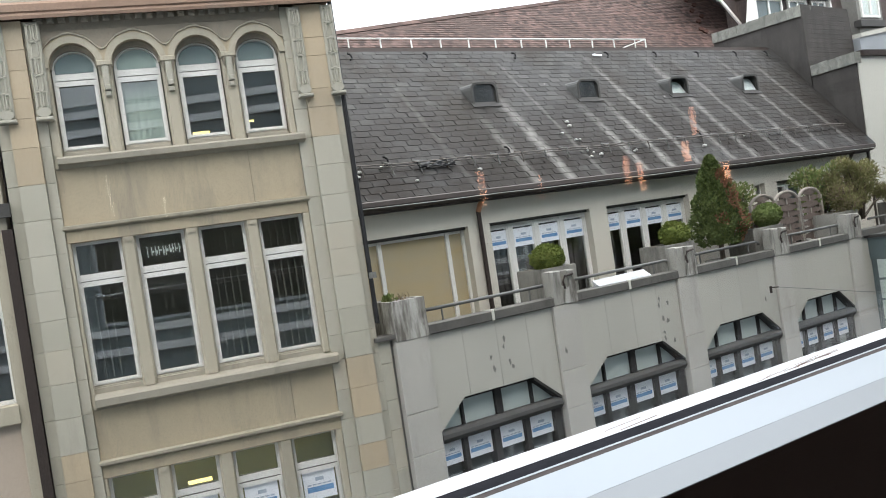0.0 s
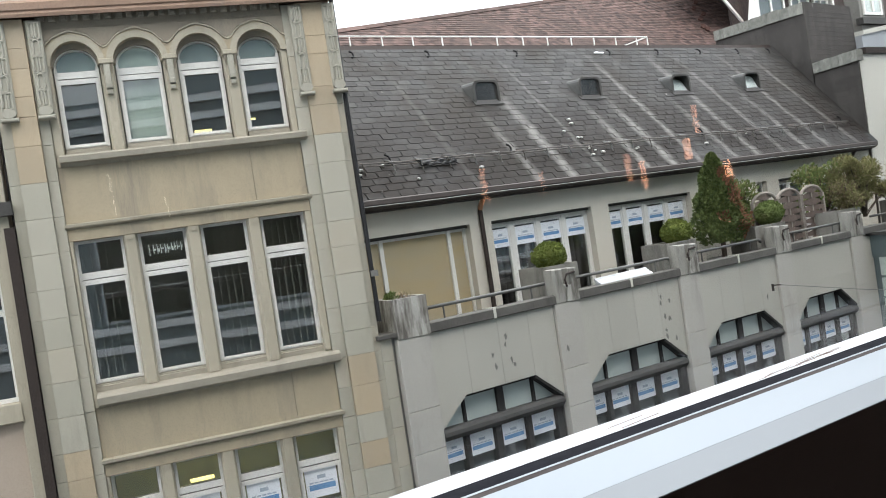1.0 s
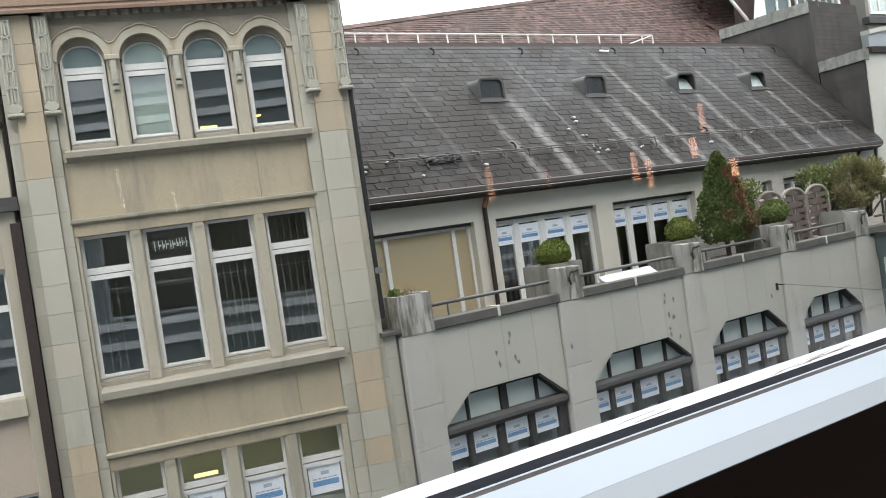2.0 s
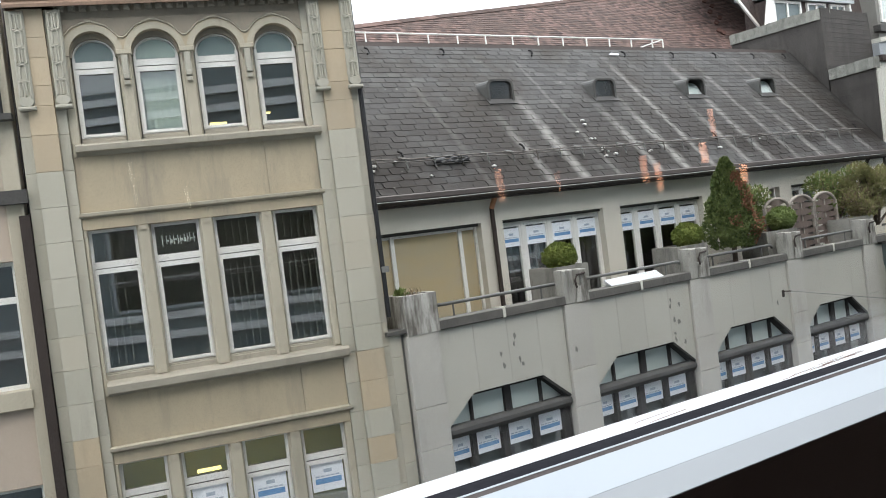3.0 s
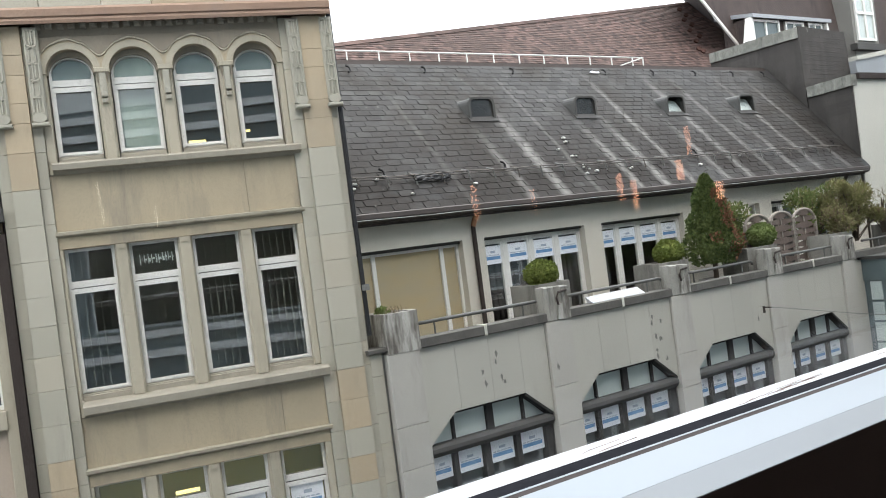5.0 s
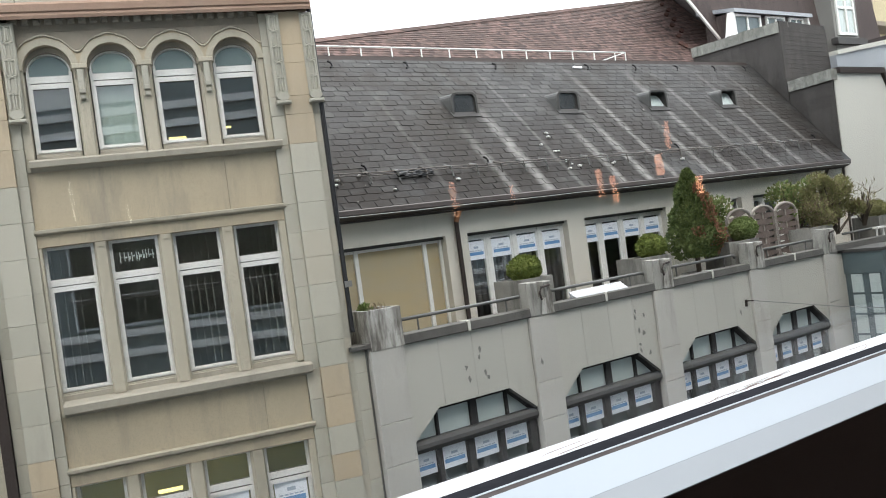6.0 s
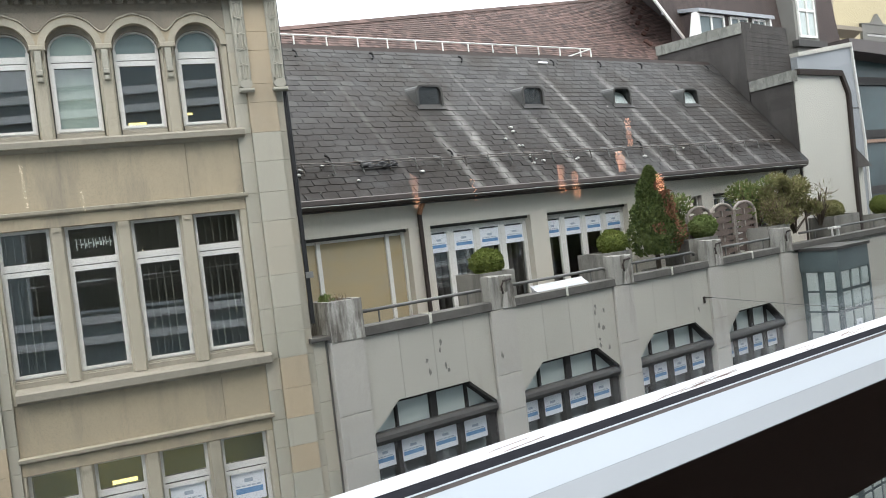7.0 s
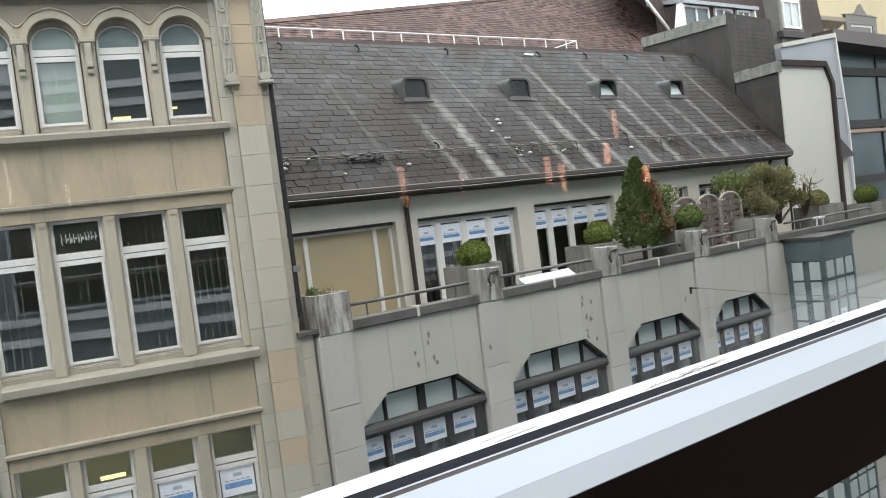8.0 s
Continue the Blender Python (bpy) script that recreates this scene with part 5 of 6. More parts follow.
off = thing("glass_office", (58, 26, GROUND), "teal glazed office front with a dark overhanging roof", "building")
part("curtain_wall", box(bmesh.new(), 50.5, 90, 26.2, 31, GROUND, 7.7), TEAL_GLASS, off)
part("overhang", hexa(bmesh.new(), [(50.5, 24.6, 7.5), (90, 24.6, 6.2), (90, 31, 6.2), (50.5, 31, 7.5)], [(50.5, 24.6, 8.2), (90, 24.6, 7.6), (90, 31, 7.6), (50.5, 31, 8.2)]), ROOF_PAINT, off)
for z in (6.3, 3.0, -0.5, -4.0):
    part("floor_band", box(bmesh.new(), 50.5, 90, 26.0, 26.25, z - 0.5, z), DARK_FRAME, off)
for k in range(6):
    part("mullion", box(bmesh.new(), 53.4 + k * 5.5, 53.5 + k * 5.5, 26.12, 26.25, GROUND, 7.6), DARK_FRAME, off)
part("red_band", box(bmesh.new(), 50.5, 90, 25.95, 26.2, 2.2, 2.4), RED_STONE, off)

# ---- things on the roof ----
def skylight(x, s, tilt=0):
    """A small round-headed roof hatch with a glass front, apron and metal cheeks."""
    base = on_roof(x, s)
    t = thing("roof_hatch", tuple(base), "small round-headed metal roof hatch in the slates", "skylight", "roof hatches")
    w, h = 0.39, 0.55
    n = 8
    arch = [(-w, 0.0)] + [(-w + 0.16 * (1 - math.cos(q * math.pi / 2 / 4)), h - 0.16 + 0.16 * math.sin(q * math.pi / 2 / 4)) for q in range(5)]
    arch = arch + [(-p, q) for p, q in reversed(arch)]
    depth = [min(1.0, (q + 0.03) / math.tan(PITCH)) for _, q in arch]
    bm = bmesh.new()
    a = [bm.verts.new((p, 0.0, q)) for p, q in arch]
    b = [bm.verts.new((p * 1.05, d + 0.08, q + 0.02)) for (p, q), d in zip(arch, depth)]
    for i in range(len(arch) - 1):
        bm.faces.new((a[i], a[i + 1], b[i + 1], b[i]))
    hood = part("hood", bm, LEAD, t, local=True)
    bm = bmesh.new()
    a = [bm.verts.new((p * 1.02, -0.012, q * 1.02)) for p, q in arch]
    inn = [bm.verts.new((p * 0.86, -0.012, 0.045 + q * 0.85)) for p, q in arch]
    deep = [bm.verts.new((p * 0.86, 0.07, 0.045 + q * 0.85)) for p, q in arch]
    for i in range(len(arch) - 1):
        bm.faces.new((a[i], inn[i], inn[i + 1], a[i + 1]))
        bm.faces.new((inn[i], deep[i], deep[i + 1], inn[i + 1]))
    part("rim", bm, GREY_FRAME, t, "dark metal rim", local=True)
    bm = prism(bmesh.new(), [(p * 0.87, 0.04 + q * 0.87) for p, q in arch], 0.05, 0.06)
    if tilt:
        bm.transform(pose(0, 0.05, 0.04, -tilt, 0, 0) @ pose(0, -0.05, -0.04))
    # Tilted panes carry the sky's reflection as a pale colour
    part("pane", bm, FROSTED_AND_SKY if tilt else GLASS_DULL, t, local=True)
    bm = hexa(bmesh.new(), [(-0.44, -0.07, -0.06), (0.44, -0.07, -0.06), (0.43, 0.06, 0.07), (-0.43, 0.06, 0.07)], [(-0.44, -0.09, -0.04), (0.44, -0.09, -0.04), (0.43, 0.04, 0.09), (-0.43, 0.04, 0.09)])
    part("apron", bm, GREY_FRAME, t, "lead apron", local=True)
    return t


GLASS_DULL = surface("dull_hatch_glass", (0.03, 0.03, 0.03), (0.05, 0.05, 0.05), rough=0.08, big=1.5, bump=0, spec=1.0)
for x, tilt in ((13.03, 0), (16.5, 0), (20.1, 30), (23.40, 24)):
    skylight(x, 2.93, tilt)
for x in (10.3, 12.46, 15.34, 18.85, 20.92, 22.89, 24.81, 26.5):
    p = on_roof(x, SLOPE - 0.40)
    t = thing("roof_hook", tuple(p), "black iron ladder hook near the ridge", "hook", "ridge hooks")
    bm = tube(bmesh.new(), [(-0.03, -0.02, 0.11), (0.01, -0.06, 0.08), (0.03, -0.09, 0.02), (0.015, -0.12, -0.05), (-0.04, -0.14, -0.07)], 0.026, 6)
    part("hook", bm, BLACK, t, local=True)
for x in (9.2, 12.4, 19.0, 25.6):
    p = on_roof(x, 1.15)
    t = thing("roof_hook", tuple(p), "black iron ladder hook low on the slates", "hook", "eave hooks")
    part("hook", tube(bmesh.new(), [(-0.03, -0.02, 0.11), (0.01, -0.06, 0.08), (0.03, -0.09, 0.02), (0.015, -0.12, -0.05), (-0.04, -0.14, -0.07)], 0.026, 6), BLACK, t, local=True)
snow = thing("snow_guard", tuple(on_roof(8, 0.85)), "thin galvanised snow guard rail above the eave", "snow guard")
bm = bmesh.new()
for lift in (0.10, 0.17):
    tube(bm, [on_roof(7.6 + k * 0.9, 0.87 + 0.02 * math.sin(k * 2.1), lift) for k in range(21)], 0.013, 5)
part("rail", bm, GUARD_STEEL, snow)
for k in range(25):
    x = 8.45 + k * 0.69
    part("bracket", tube(bmesh.new(), [on_roof(x + 0.03, 1.10, 0.02), on_roof(x, 0.88, 0.17), on_roof(x + 0.05, 0.72, 0.02)], 0.022, 5), GALV if k % 3 else GUARD_STEEL, snow)
rng = random.Random(21)
for x, s in ((8.1, 0.8), (8.35, 0.72), (8.45, 0.86), (9.0, 0.95), (9.6, 0.45), (14.96, 2.04), (14.92, 1.88), (14.46, 1.6), (14.7, 1.32), (14.82, 1.32), (14.73, 0.88), (14.8, 0.95), (14.67, 0.65), (14.86, 0.8), (15.04, 0.71), (16.18, 0.7), (16.28, 0.74), (20.75, 0.89), (18.8, 0.64), (11.3, 0.6)):
    c = on_roof(x, s, 0.03)
    bm = bmesh.new()
    bmesh.ops.create_icosphere(bm, subdivisions=1, radius=rng.uniform(0.03, 0.062), matrix=Matrix.Translation(c) @ Matrix.Diagonal((1.3, 1, 0.7, 1)))
    solid("pebble", bm, PEBBLE, "pale pebble lying on the roof slates", "pebble", group="pebbles on the roof")
bm = prism(bmesh.new(), [(-0.22, -0.01), (-0.05, 0.07), (0.0, 0.02), (0.2, 0.03), (0.16, -0.04), (-0.06, -0.03)], -0.015, 0.0)
bm.transform(Matrix.Translation(on_roof(18.45, 5.02, 0.06)) @ Matrix.Rotation(PITCH - radians(90), 4, "X"))
solid("loose_sheet", bm, BOUNCE_WHITE, "small white scrap of sheet caught by a ridge hook", "scrap")
c = on_roof(10.28, 0.86, 0.06)
t = thing("fallen_debris", tuple(c), "dark crumpled sheet caught on the snow guard", "debris")
bm = bmesh.new()
bmesh.ops.create_grid(bm, x_segments=14, y_segments=6, size=0.5)
for v in bm.verts:
    v.co = Vector((v.co.x * 0.9, v.co.y * 0.22, 0.06 * noise.noise(v.co * 5.0) + 0.05))
bmesh.ops.solidify(bm, geom=bm.faces[:], thickness=0.02)
bm.transform(pose(0, 0, 0, 46, 0, 0))
part("sheet", bm, BLACK, t, local=True)
# white guard rail of the roof walk behind the ridge
rail = thing("white_guard_rail", (16, 18.6, 4.5), "thin white guard rail along the roof ridge", "railing")
part("top_rail", tube(bmesh.new(), [(8.0, 18.6, 5.09), (21.35, 18.6, 5.12)], 0.019, 6), WHITE_FRAME, rail)
for k in range(15):
    x = 7.92 + k * 0.925
    part("post", tube(bmesh.new(), [(x, 18.6, 4.5), (x, 18.6, 5.1)], 0.02, 6), WHITE_FRAME, rail)
part("end_brace", tube(bmesh.new(), [(21.35, 18.6, 5.12), (20.1, 18.6, 4.80)], 0.02, 6), WHITE_FRAME, rail)
part("post", tube(bmesh.new(), [(21.35, 18.6, 4.5), (21.35, 18.6, 5.12)], 0.02, 6), WHITE_FRAME, rail)

# downpipe on the terrace wall, with a copper head
pipe = thing("downpipe", (11.0, YW - 0.07, -2.15), "brown downpipe with a copper head on the terrace wall", "downpipe")
part("pipe", tube(bmesh.new(), [(11.0, YW - 0.07, -2.15), (11.0, YW - 0.07, 0.38)], 0.05), BROWN_PIPE, pipe)
part("copper_elbow", tube(bmesh.new(), [(11.0, YW - 0.07, 0.36), (11.02, YW - 0.12, 0.48), (11.0, EY, EZ - 0.10)], 0.055), COPPER, pipe)
pipe = thing("downpipe", (24.9, YW - 0.07, -2.15), "dark downpipe with an offset bend under the gutter", "downpipe")
part("pipe", tube(bmesh.new(), [(24.9, YW - 0.07, -2.15), (24.9, YW - 0.07, 0.25), (25.05, YW - 0.2, 0.45), (25.05, EY, EZ - 0.1)], 0.055), BROWN_PIPE, pipe)

# ---- planters, box balls and rails along the terrace ----
def planter(x, y, w, d, z0, z1, material=PLANTER, label="weathered grey concrete planter on the terrace edge"):
    t = thing("planter", (x, y, z0), label, "planter", "terrace planters")
    h = z1 - z0
    bm = bmesh.new()
    box(bm, -w / 2, w / 2, 0, d, 0, h - 0.12)
    bars_t = 0.07
    for x0, x1, y0, y1 in ((-w / 2, w / 2, 0, bars_t), (-w / 2, w / 2, d - bars_t, d), (-w / 2, -w / 2 + bars_t, bars_t, d - bars_t), (w / 2 - bars_t, w / 2, bars_t, d - bars_t)):
        box(bm, x0, x1, y0, y1, h - 0.12, h)
    part("trough", bm, material, t, local=True)
    part("soil", box(bmesh.new(), -w / 2 + bars_t, w / 2 - bars_t, bars_t, d - bars_t, h - 0.12, h - 0.06), BARK, t, local=True)
    return t


def post_head(x):
    """A slotted concrete post head on a pier, limed on its face."""
    t = thing("post_head", (x, DG - 0.07, ZC), "slotted concrete post head with limescale streaks", "post", "post heads")
    bm = bmesh.new()
    block(bm, -0.32, -0.05, 0.0, 0.26, 0.0, 0.66, 0.02)
    block(bm, 0.10, 0.30, 0.0, 0.26, 0.0, 0.64, 0.02)
    block(bm, -0.05, 0.10, 0.03, 0.26, 0.0, 0.34, 0.015)
    part("post", bm, POST_GREY, t, local=True)
    part("lime_face", prism(bmesh.new(), [(-0.04, 0.02), (0.295, 0.0), (0.285, 0.40), (0.22, 0.55), (0.12, 0.33), (0.02, 0.30)], -0.012, 0.002), LIMED, t, local=True)
    part("bracket", tube(bmesh.new(), [(0.22, -0.03, 0.56), (0.0, -0.05, 0.54), (-0.06, -0.05, 0.44), (-0.03, -0.05, 0.30)], 0.022, 6), BROWN_PIPE, t, local=True)
    return t


planter(7.60, DG - 0.07, 0.66, 0.75, ZC, -1.0, LIMED, "concrete planter with white limescale streaks")
for x in (11.13, 14.69, 18.08, 21.24):
    post_head(x)
for x, w in ((11.38, 0.92), (14.98, 0.98), (18.2, 1.2), (21.6, 1.1)):
    planter(x, DG + 0.30, w, 0.75, -2.15, -0.97)
planter(25.4, DG + 0.35, 1.5, 0.8, -2.15, -0.97)
planter(28.9, DG + 0.35, 1.9, 0.8, -2.15, -1.15)


def box_ball(x, y, z, r, seed, material=FOLIAGE, count=2600, label="clipped round box bush in a planter"):
    t = thing("box_ball", (x, y, z - r), label, "bush", "box balls")
    rng = random.Random(seed)

    def where(g):
        d = Vector((g.gauss(0, 1), g.gauss(0, 1), g.gauss(0, 1))).normalized()
        k = r * (0.90 + 0.10 * noise.noise(d * 2.3 + Vector((seed, 0, 0)))) * g.uniform(0.86, 1.0)
        return Vector((d.x * k * 1.06, d.y * k * 1.06, d.z * k * 0.88 + r * 0.92)), d
    part("crown", foliage(bmesh.new(), count, where, 0.045, rng), material, t, local=True)
    bm = bmesh.new()
    bmesh.ops.create_icosphere(bm, subdivisions=2, radius=r * 0.84, matrix=Matrix.Translation((0, 0, r * 0.92)) @ Matrix.Diagonal((1.04, 1.04, 0.86, 1)))
    part("inner_shade", bm, material, t, local=True)
    part("stem", tube(bmesh.new(), [(0, 0, -0.2), (0, 0, r)], 0.03, 6), BARK, t, local=True)
    return t


box_ball(11.40, DG + 0.62, -0.76, 0.35, 1)
box_ball(15.22, DG + 0.62, -0.74, 0.34, 2, label="clipped round box bush with yellowing leaves")
box_ball(18.68, DG + 0.62, -0.69, 0.36, 3, FOLIAGE_LIGHT)
box_ball(25.3, DG + 0.75, -0.78, 0.36, 4, OLIVE_LEAF, label="greyish clipped bush in a planter")
box_ball(28.5, DG + 0.75, -0.86, 0.37, 5)
t = thing("weeds", (7.55, DG + 0.3, -1.05), "tuft of small green weeds in the planter", "plant")
rng = random.Random(8)
part("leaves", foliage(bmesh.new(), 90, lambda g: (Vector((g.gauss(-0.12, 0.05), g.gauss(0, 0.06), g.uniform(0, 0.12))), Vector((0, 0, 1))), 0.08, rng, 0.2), FOLIAGE_LIGHT, t, local=True)
part("dry_stalks", foliage(bmesh.new(), 50, lambda g: (Vector((g.gauss(0.1, 0.14), g.gauss(0, 0.06), g.uniform(0, 0.06))), Vector((0, 0, 1))), 0.14, rng, 0.05), DRY_TWIG, t, local=True)


def hand_rail(x0, x1, z, droop=True):
    t = thing("terrace_railing", ((x0 + x1) / 2, DG + 0.2, ZC + 0.17), "dull steel tube railing above the terrace coping", "railing", "terrace railings")
    path = [(x0, DG + 0.2, z), ((x0 + x1) / 2, DG + 0.2, z), (x1 - 0.1, DG + 0.2, z)]
    if droop:
        path += [(x1 - 0.02, DG + 0.2, z - 0.02), (x1, DG + 0.2, z - 0.08)]
    part("rail", tube(bmesh.new(), path, 0.032), RAIL_STEEL, t, smooth=True)
    for s in (0.16, 0.84):
        x = x0 + (x1 - x0) * s
        part("stanchion", tube(bmesh.new(), [(x, DG + 0.2, ZC + 0.15), (x, DG + 0.2, z)], 0.018, 6), RAIL_STEEL, t)


for x0, x1 in ((7.95, 10.95), (11.5, 14.4), (15.05, 17.6), (18.5, 21.0), (22.4, 27.5)):
    hand_rail(x0, x1, -1.27)
# white folded board leaning on the coping
t = thing("white_board", (13.0, DG + 0.15, -1.5), "white folded panels lying on the terrace coping", "board")
for k in range(3):
    bm = hexa(bmesh.new(), [(12.1, DG - 0.02 + k * 0.055, -1.49), (13.62, DG - 0.02 + k * 0.055, -1.49), (13.62, DG + 0.02 + k * 0.055, -1.49), (12.1, DG + 0.02 + k * 0.055, -1.49)],
              [(12.06, DG + 0.0 + k * 0.055, -1.445 + k * 0.04), (13.56, DG + 0.0 + k * 0.055, -1.43 + k * 0.04), (13.56, DG + 0.04 + k * 0.055, -1.43 + k * 0.04), (12.06, DG + 0.04 + k * 0.055, -1.445 + k * 0.04)])
    part("panel", bm, BOUNCE_WHITE, t)

# conifer, shrubs and the woven screens
con = thing("conifer", (16.95, DG + 0.75, -2.15), "dense conical conifer with browned sprays", "tree")
planter(16.95, DG + 0.5, 0.6, 0.55, -2.15, -1.55, LIMED, "pale plant pot on the terrace floor")
rng = random.Random(31)


def cone(g, lo=-1.25, hi=0.88, r0=0.66):
    s = g.random() ** 0.8
    z = lo + (hi - lo) * s
    prof = r0 * min(1.0, (0.55 + 2.2 * s)) * (1 - s) ** 0.78 * 1.32 + 0.02
    a = g.uniform(0, math.tau)
    k = prof * (0.88 + 0.34 * noise.noise(Vector((math.cos(a) * 2.2, math.sin(a) * 2.2, z * 3.4)))) * g.uniform(0.8, 1.0)
    return Vector((16.95 + k * math.cos(a), DG + 0.75 + k * math.sin(a), z)), Vector((math.cos(a) * 0.6, math.sin(a) * 0.6, 0.75))


def brown(g):
    while True:
        p, d = cone(g)
        off = p - Vector((16.95, DG + 0.75, 0))
        side, near = 0.82 * off.x - 0.57 * off.y, 0.57 * off.x + 0.82 * off.y
        patch = 0.22 * noise.noise(p * 3.1)
        if near < 0.25 and (side > 0.30 + patch and p.z < 0.55 or abs(side - 0.17 + 0.12 * (p.z + 0.1)) < 0.09 + patch and -0.35 < p.z < 0.5 or (side + 0.08) ** 2 + (p.z + 0.62) ** 2 < 0.02):
            return p + Vector((-0.01, -0.05, 0.02)), d


part("crown", foliage(bmesh.new(), 10000, cone, 0.075, rng, 0.3), CONIFER, con)
part("browned_sprays", foliage(bmesh.new(), 1300, brown, 0.08, rng, 0.3), RUST_LEAF, con, "rust brown withered sprays")
bm = bmesh.new()
rings = [(-1.2, 0.26), (-0.9, 0.36), (-0.4, 0.35), (0.1, 0.25), (0.5, 0.13), (0.7, 0.04)]
loops = [[bm.verts.new((16.95 + r * math.cos(k * math.tau / 10), DG + 0.75 + r * math.sin(k * math.tau / 10), z)) for k in range(10)] for z, r in rings]
for a, b in zip(loops, loops[1:]):
    for k in range(10):
        bm.faces.new((a[k], a[(k + 1) % 10], b[(k + 1) % 10], b[k]))
bm.faces.new(loops[0])
bm.faces.new(loops[-1])
part("inner_shade", bm, CONIFER, con)
part("trunk", tube(bmesh.new(), [(16.95, DG + 0.75, -1.6), (16.95, DG + 0.75, -0.9)], 0.06), BARK, con)


def shrub(x, y, z0, rx, rz, seed, mats, count, label, size=0.09, flat=0.25):
    """A loose shrub: forked stems and many blades in uneven clumps."""
    t = thing("shrub", (x, y, z0), label, "shrub")
    rng = random.Random(seed)
    centres = [(Vector((rng.uniform(-rx, rx) * 0.8, rng.uniform(-0.3, 0.3), rz * rng.uniform(0.55, 1.75))), rng.uniform(0.16, 0.34)) for _ in range(16)]
    bm = bmesh.new()
    for c, _ in centres:
        tube(bm, [(rng.uniform(-0.1, 0.1), 0, 0), (c.x * 0.5, c.y * 0.5, c.z * 0.55), tuple(c)], 0.016, 5)
    part("stems", bm, BARK, t, local=True)

    def where(g):
        c, r = g.choice(centres)
        d = Vector((g.gauss(0, 1), g.gauss(0, 1), g.gauss(0, 1))).normalized()
        return c + d * r * g.random() ** 0.4, (d + Vector((0, 0, 0.9))).normalized()
    for m, share in mats:
        part("crown", foliage(bmesh.new(), int(count * share), where, size, rng, flat), m, t, local=True)
    return t


shrub(18.35, DG + 1.35, -1.2, 0.55, 0.75, 41, [(FOLIAGE_LIGHT, 0.8), (OLIVE_LEAF, 0.2)], 3600, "light green leafy shrub behind the planter")
shrub(22.0, DG + 1.25, -1.25, 0.75, 0.80, 43, [(FOLIAGE_LIGHT, 0.7), (OLIVE_LEAF, 0.3)], 3200, "light green shrub above the woven screens")
shrub(23.15, DG + 0.75, -1.3, 1.25, 0.86, 44, [(OLIVE_LEAF, 0.8), (DRY_TWIG, 0.2)], 10000, "broad olive shrub with dry twigs", 0.09, 0.16)
shrub(22.3, DG + 0.60, -1.2, 0.5, 0.50, 45, [(DRY_TWIG, 0.45), (OLIVE_LEAF, 0.55)], 3600, "brownish dry shrub in a planter", 0.08, 0.2)
shrub(24.5, DG + 0.7, -1.2, 0.3, 0.66, 46, [(DRY_TWIG, 0.6), (OLIVE_LEAF, 0.4)], 260, "sparse dry twigs in a planter", 0.16, 0.06)


def screen(x, y, w, h):
    """An arch-topped screen of woven slats in a wooden frame."""
    t = thing("woven_screen", (x, y, -2.15), "weathered woven wooden screen with an arched top", "fence panel", "woven screens")
    for s in (-1, 1):
        part("post", box(bmesh.new(), s * w / 2 - 0.035, s * w / 2 + 0.035, -0.04, 0.04, 0, h - 0.22), WOOD_GREY, t, local=True)
    part("centre_lath", box(bmesh.new(), -0.025, 0.025, -0.008, 0.008, 0, h - 0.03), WOOD_GREY, t, local=True)
    part("arch_rail", tube(bmesh.new(), [(w / 2 * math.cos(math.pi * k / 12), 0, h - 0.27 + 0.27 * math.sin(math.pi * k / 12)) for k in range(13)], 0.04, 6), WOOD_GREY, t, local=True)
    z, k = 0.12, 0
    while z < h - 0.1:
        half = w / 2 - 0.03
        if z > h - 0.34:
            half *= math.sqrt(max(0.05, 1 - ((z + 0.08 - h + 0.27) / 0.27) ** 2))
        bm = bmesh.new()
        n = 12
        sgn = 1 if k % 2 else -1
        rows = [(-half + 2 * half * i / n, sgn * 0.022 * math.cos((-1 + 2 * i / n) * math.pi)) for i in range(n + 1)]
        rows = [(a, b, 0.02 * math.cos((a / half) * math.pi)) for a, b in rows]
        for (a0, b0, c0), (a1, b1, c1) in zip(rows, rows[1:]):
            hexa(bm, [(a0, b0 - 0.006, z - c0), (a1, b1 - 0.006, z - c1), (a1, b1 + 0.006, z - c1), (a0, b0 + 0.006, z - c0)],
                 [(a0, b0 - 0.006, z + 0.135 + c0), (a1, b1 - 0.006, z + 0.135 + c1), (a1, b1 + 0.006, z + 0.135 + c1), (a0, b0 + 0.006, z + 0.135 + c0)])
        part("slat", bm, WOOD, t, local=True)
        z += 0.165
        k += 1


for k in range(3):
    screen(19.02 + k * 1.02, DG + 0.95, 0.98, 1.93)
# small white chair-like stand far along the terrace
t = thing("white_stand", (24.1, DG + 0.15, -1.5), "small white metal stand on the coping", "stand")
part("top", box(bmesh.new(), 23.9, 24.3, DG + 0.0, DG + 0.3, -1.30, -1.25), WHITE_FRAME, t)
for x in (23.93, 24.27):
    part("leg", box(bmesh.new(), x - 0.02, x + 0.02, DG + 0.05, DG + 0.09, -1.52, -1.30), WHITE_FRAME, t)
# wire from a wall bracket across the front
t = thing("wall_bracket", (17.5, DG, -2.3), "small rusty wall bracket holding a wire", "bracket")
part("plate", box(bmesh.new(), 17.50, 17.57, DG - 0.02, DG + 0.01, -2.50, -2.34), BROWN_PIPE, t)
part("arm", tube(bmesh.new(), [(17.53, DG, -2.37), (17.5, DG - 0.25, -2.36)], 0.015, 6), BROWN_PIPE, t)
t = thing("span_wire", (20, DG - 0.3, -2.4), "thin grey span wire along the front", "wire")
part("wire", tube(bmesh.new(), [(17.5, DG - 0.25, -2.36), (20.2, DG - 0.74, -2.92), (23.0, DG - 1.2, -3.43), (27.0, DG - 1.9, -4.1)], 0.009, 5), GALV, t)
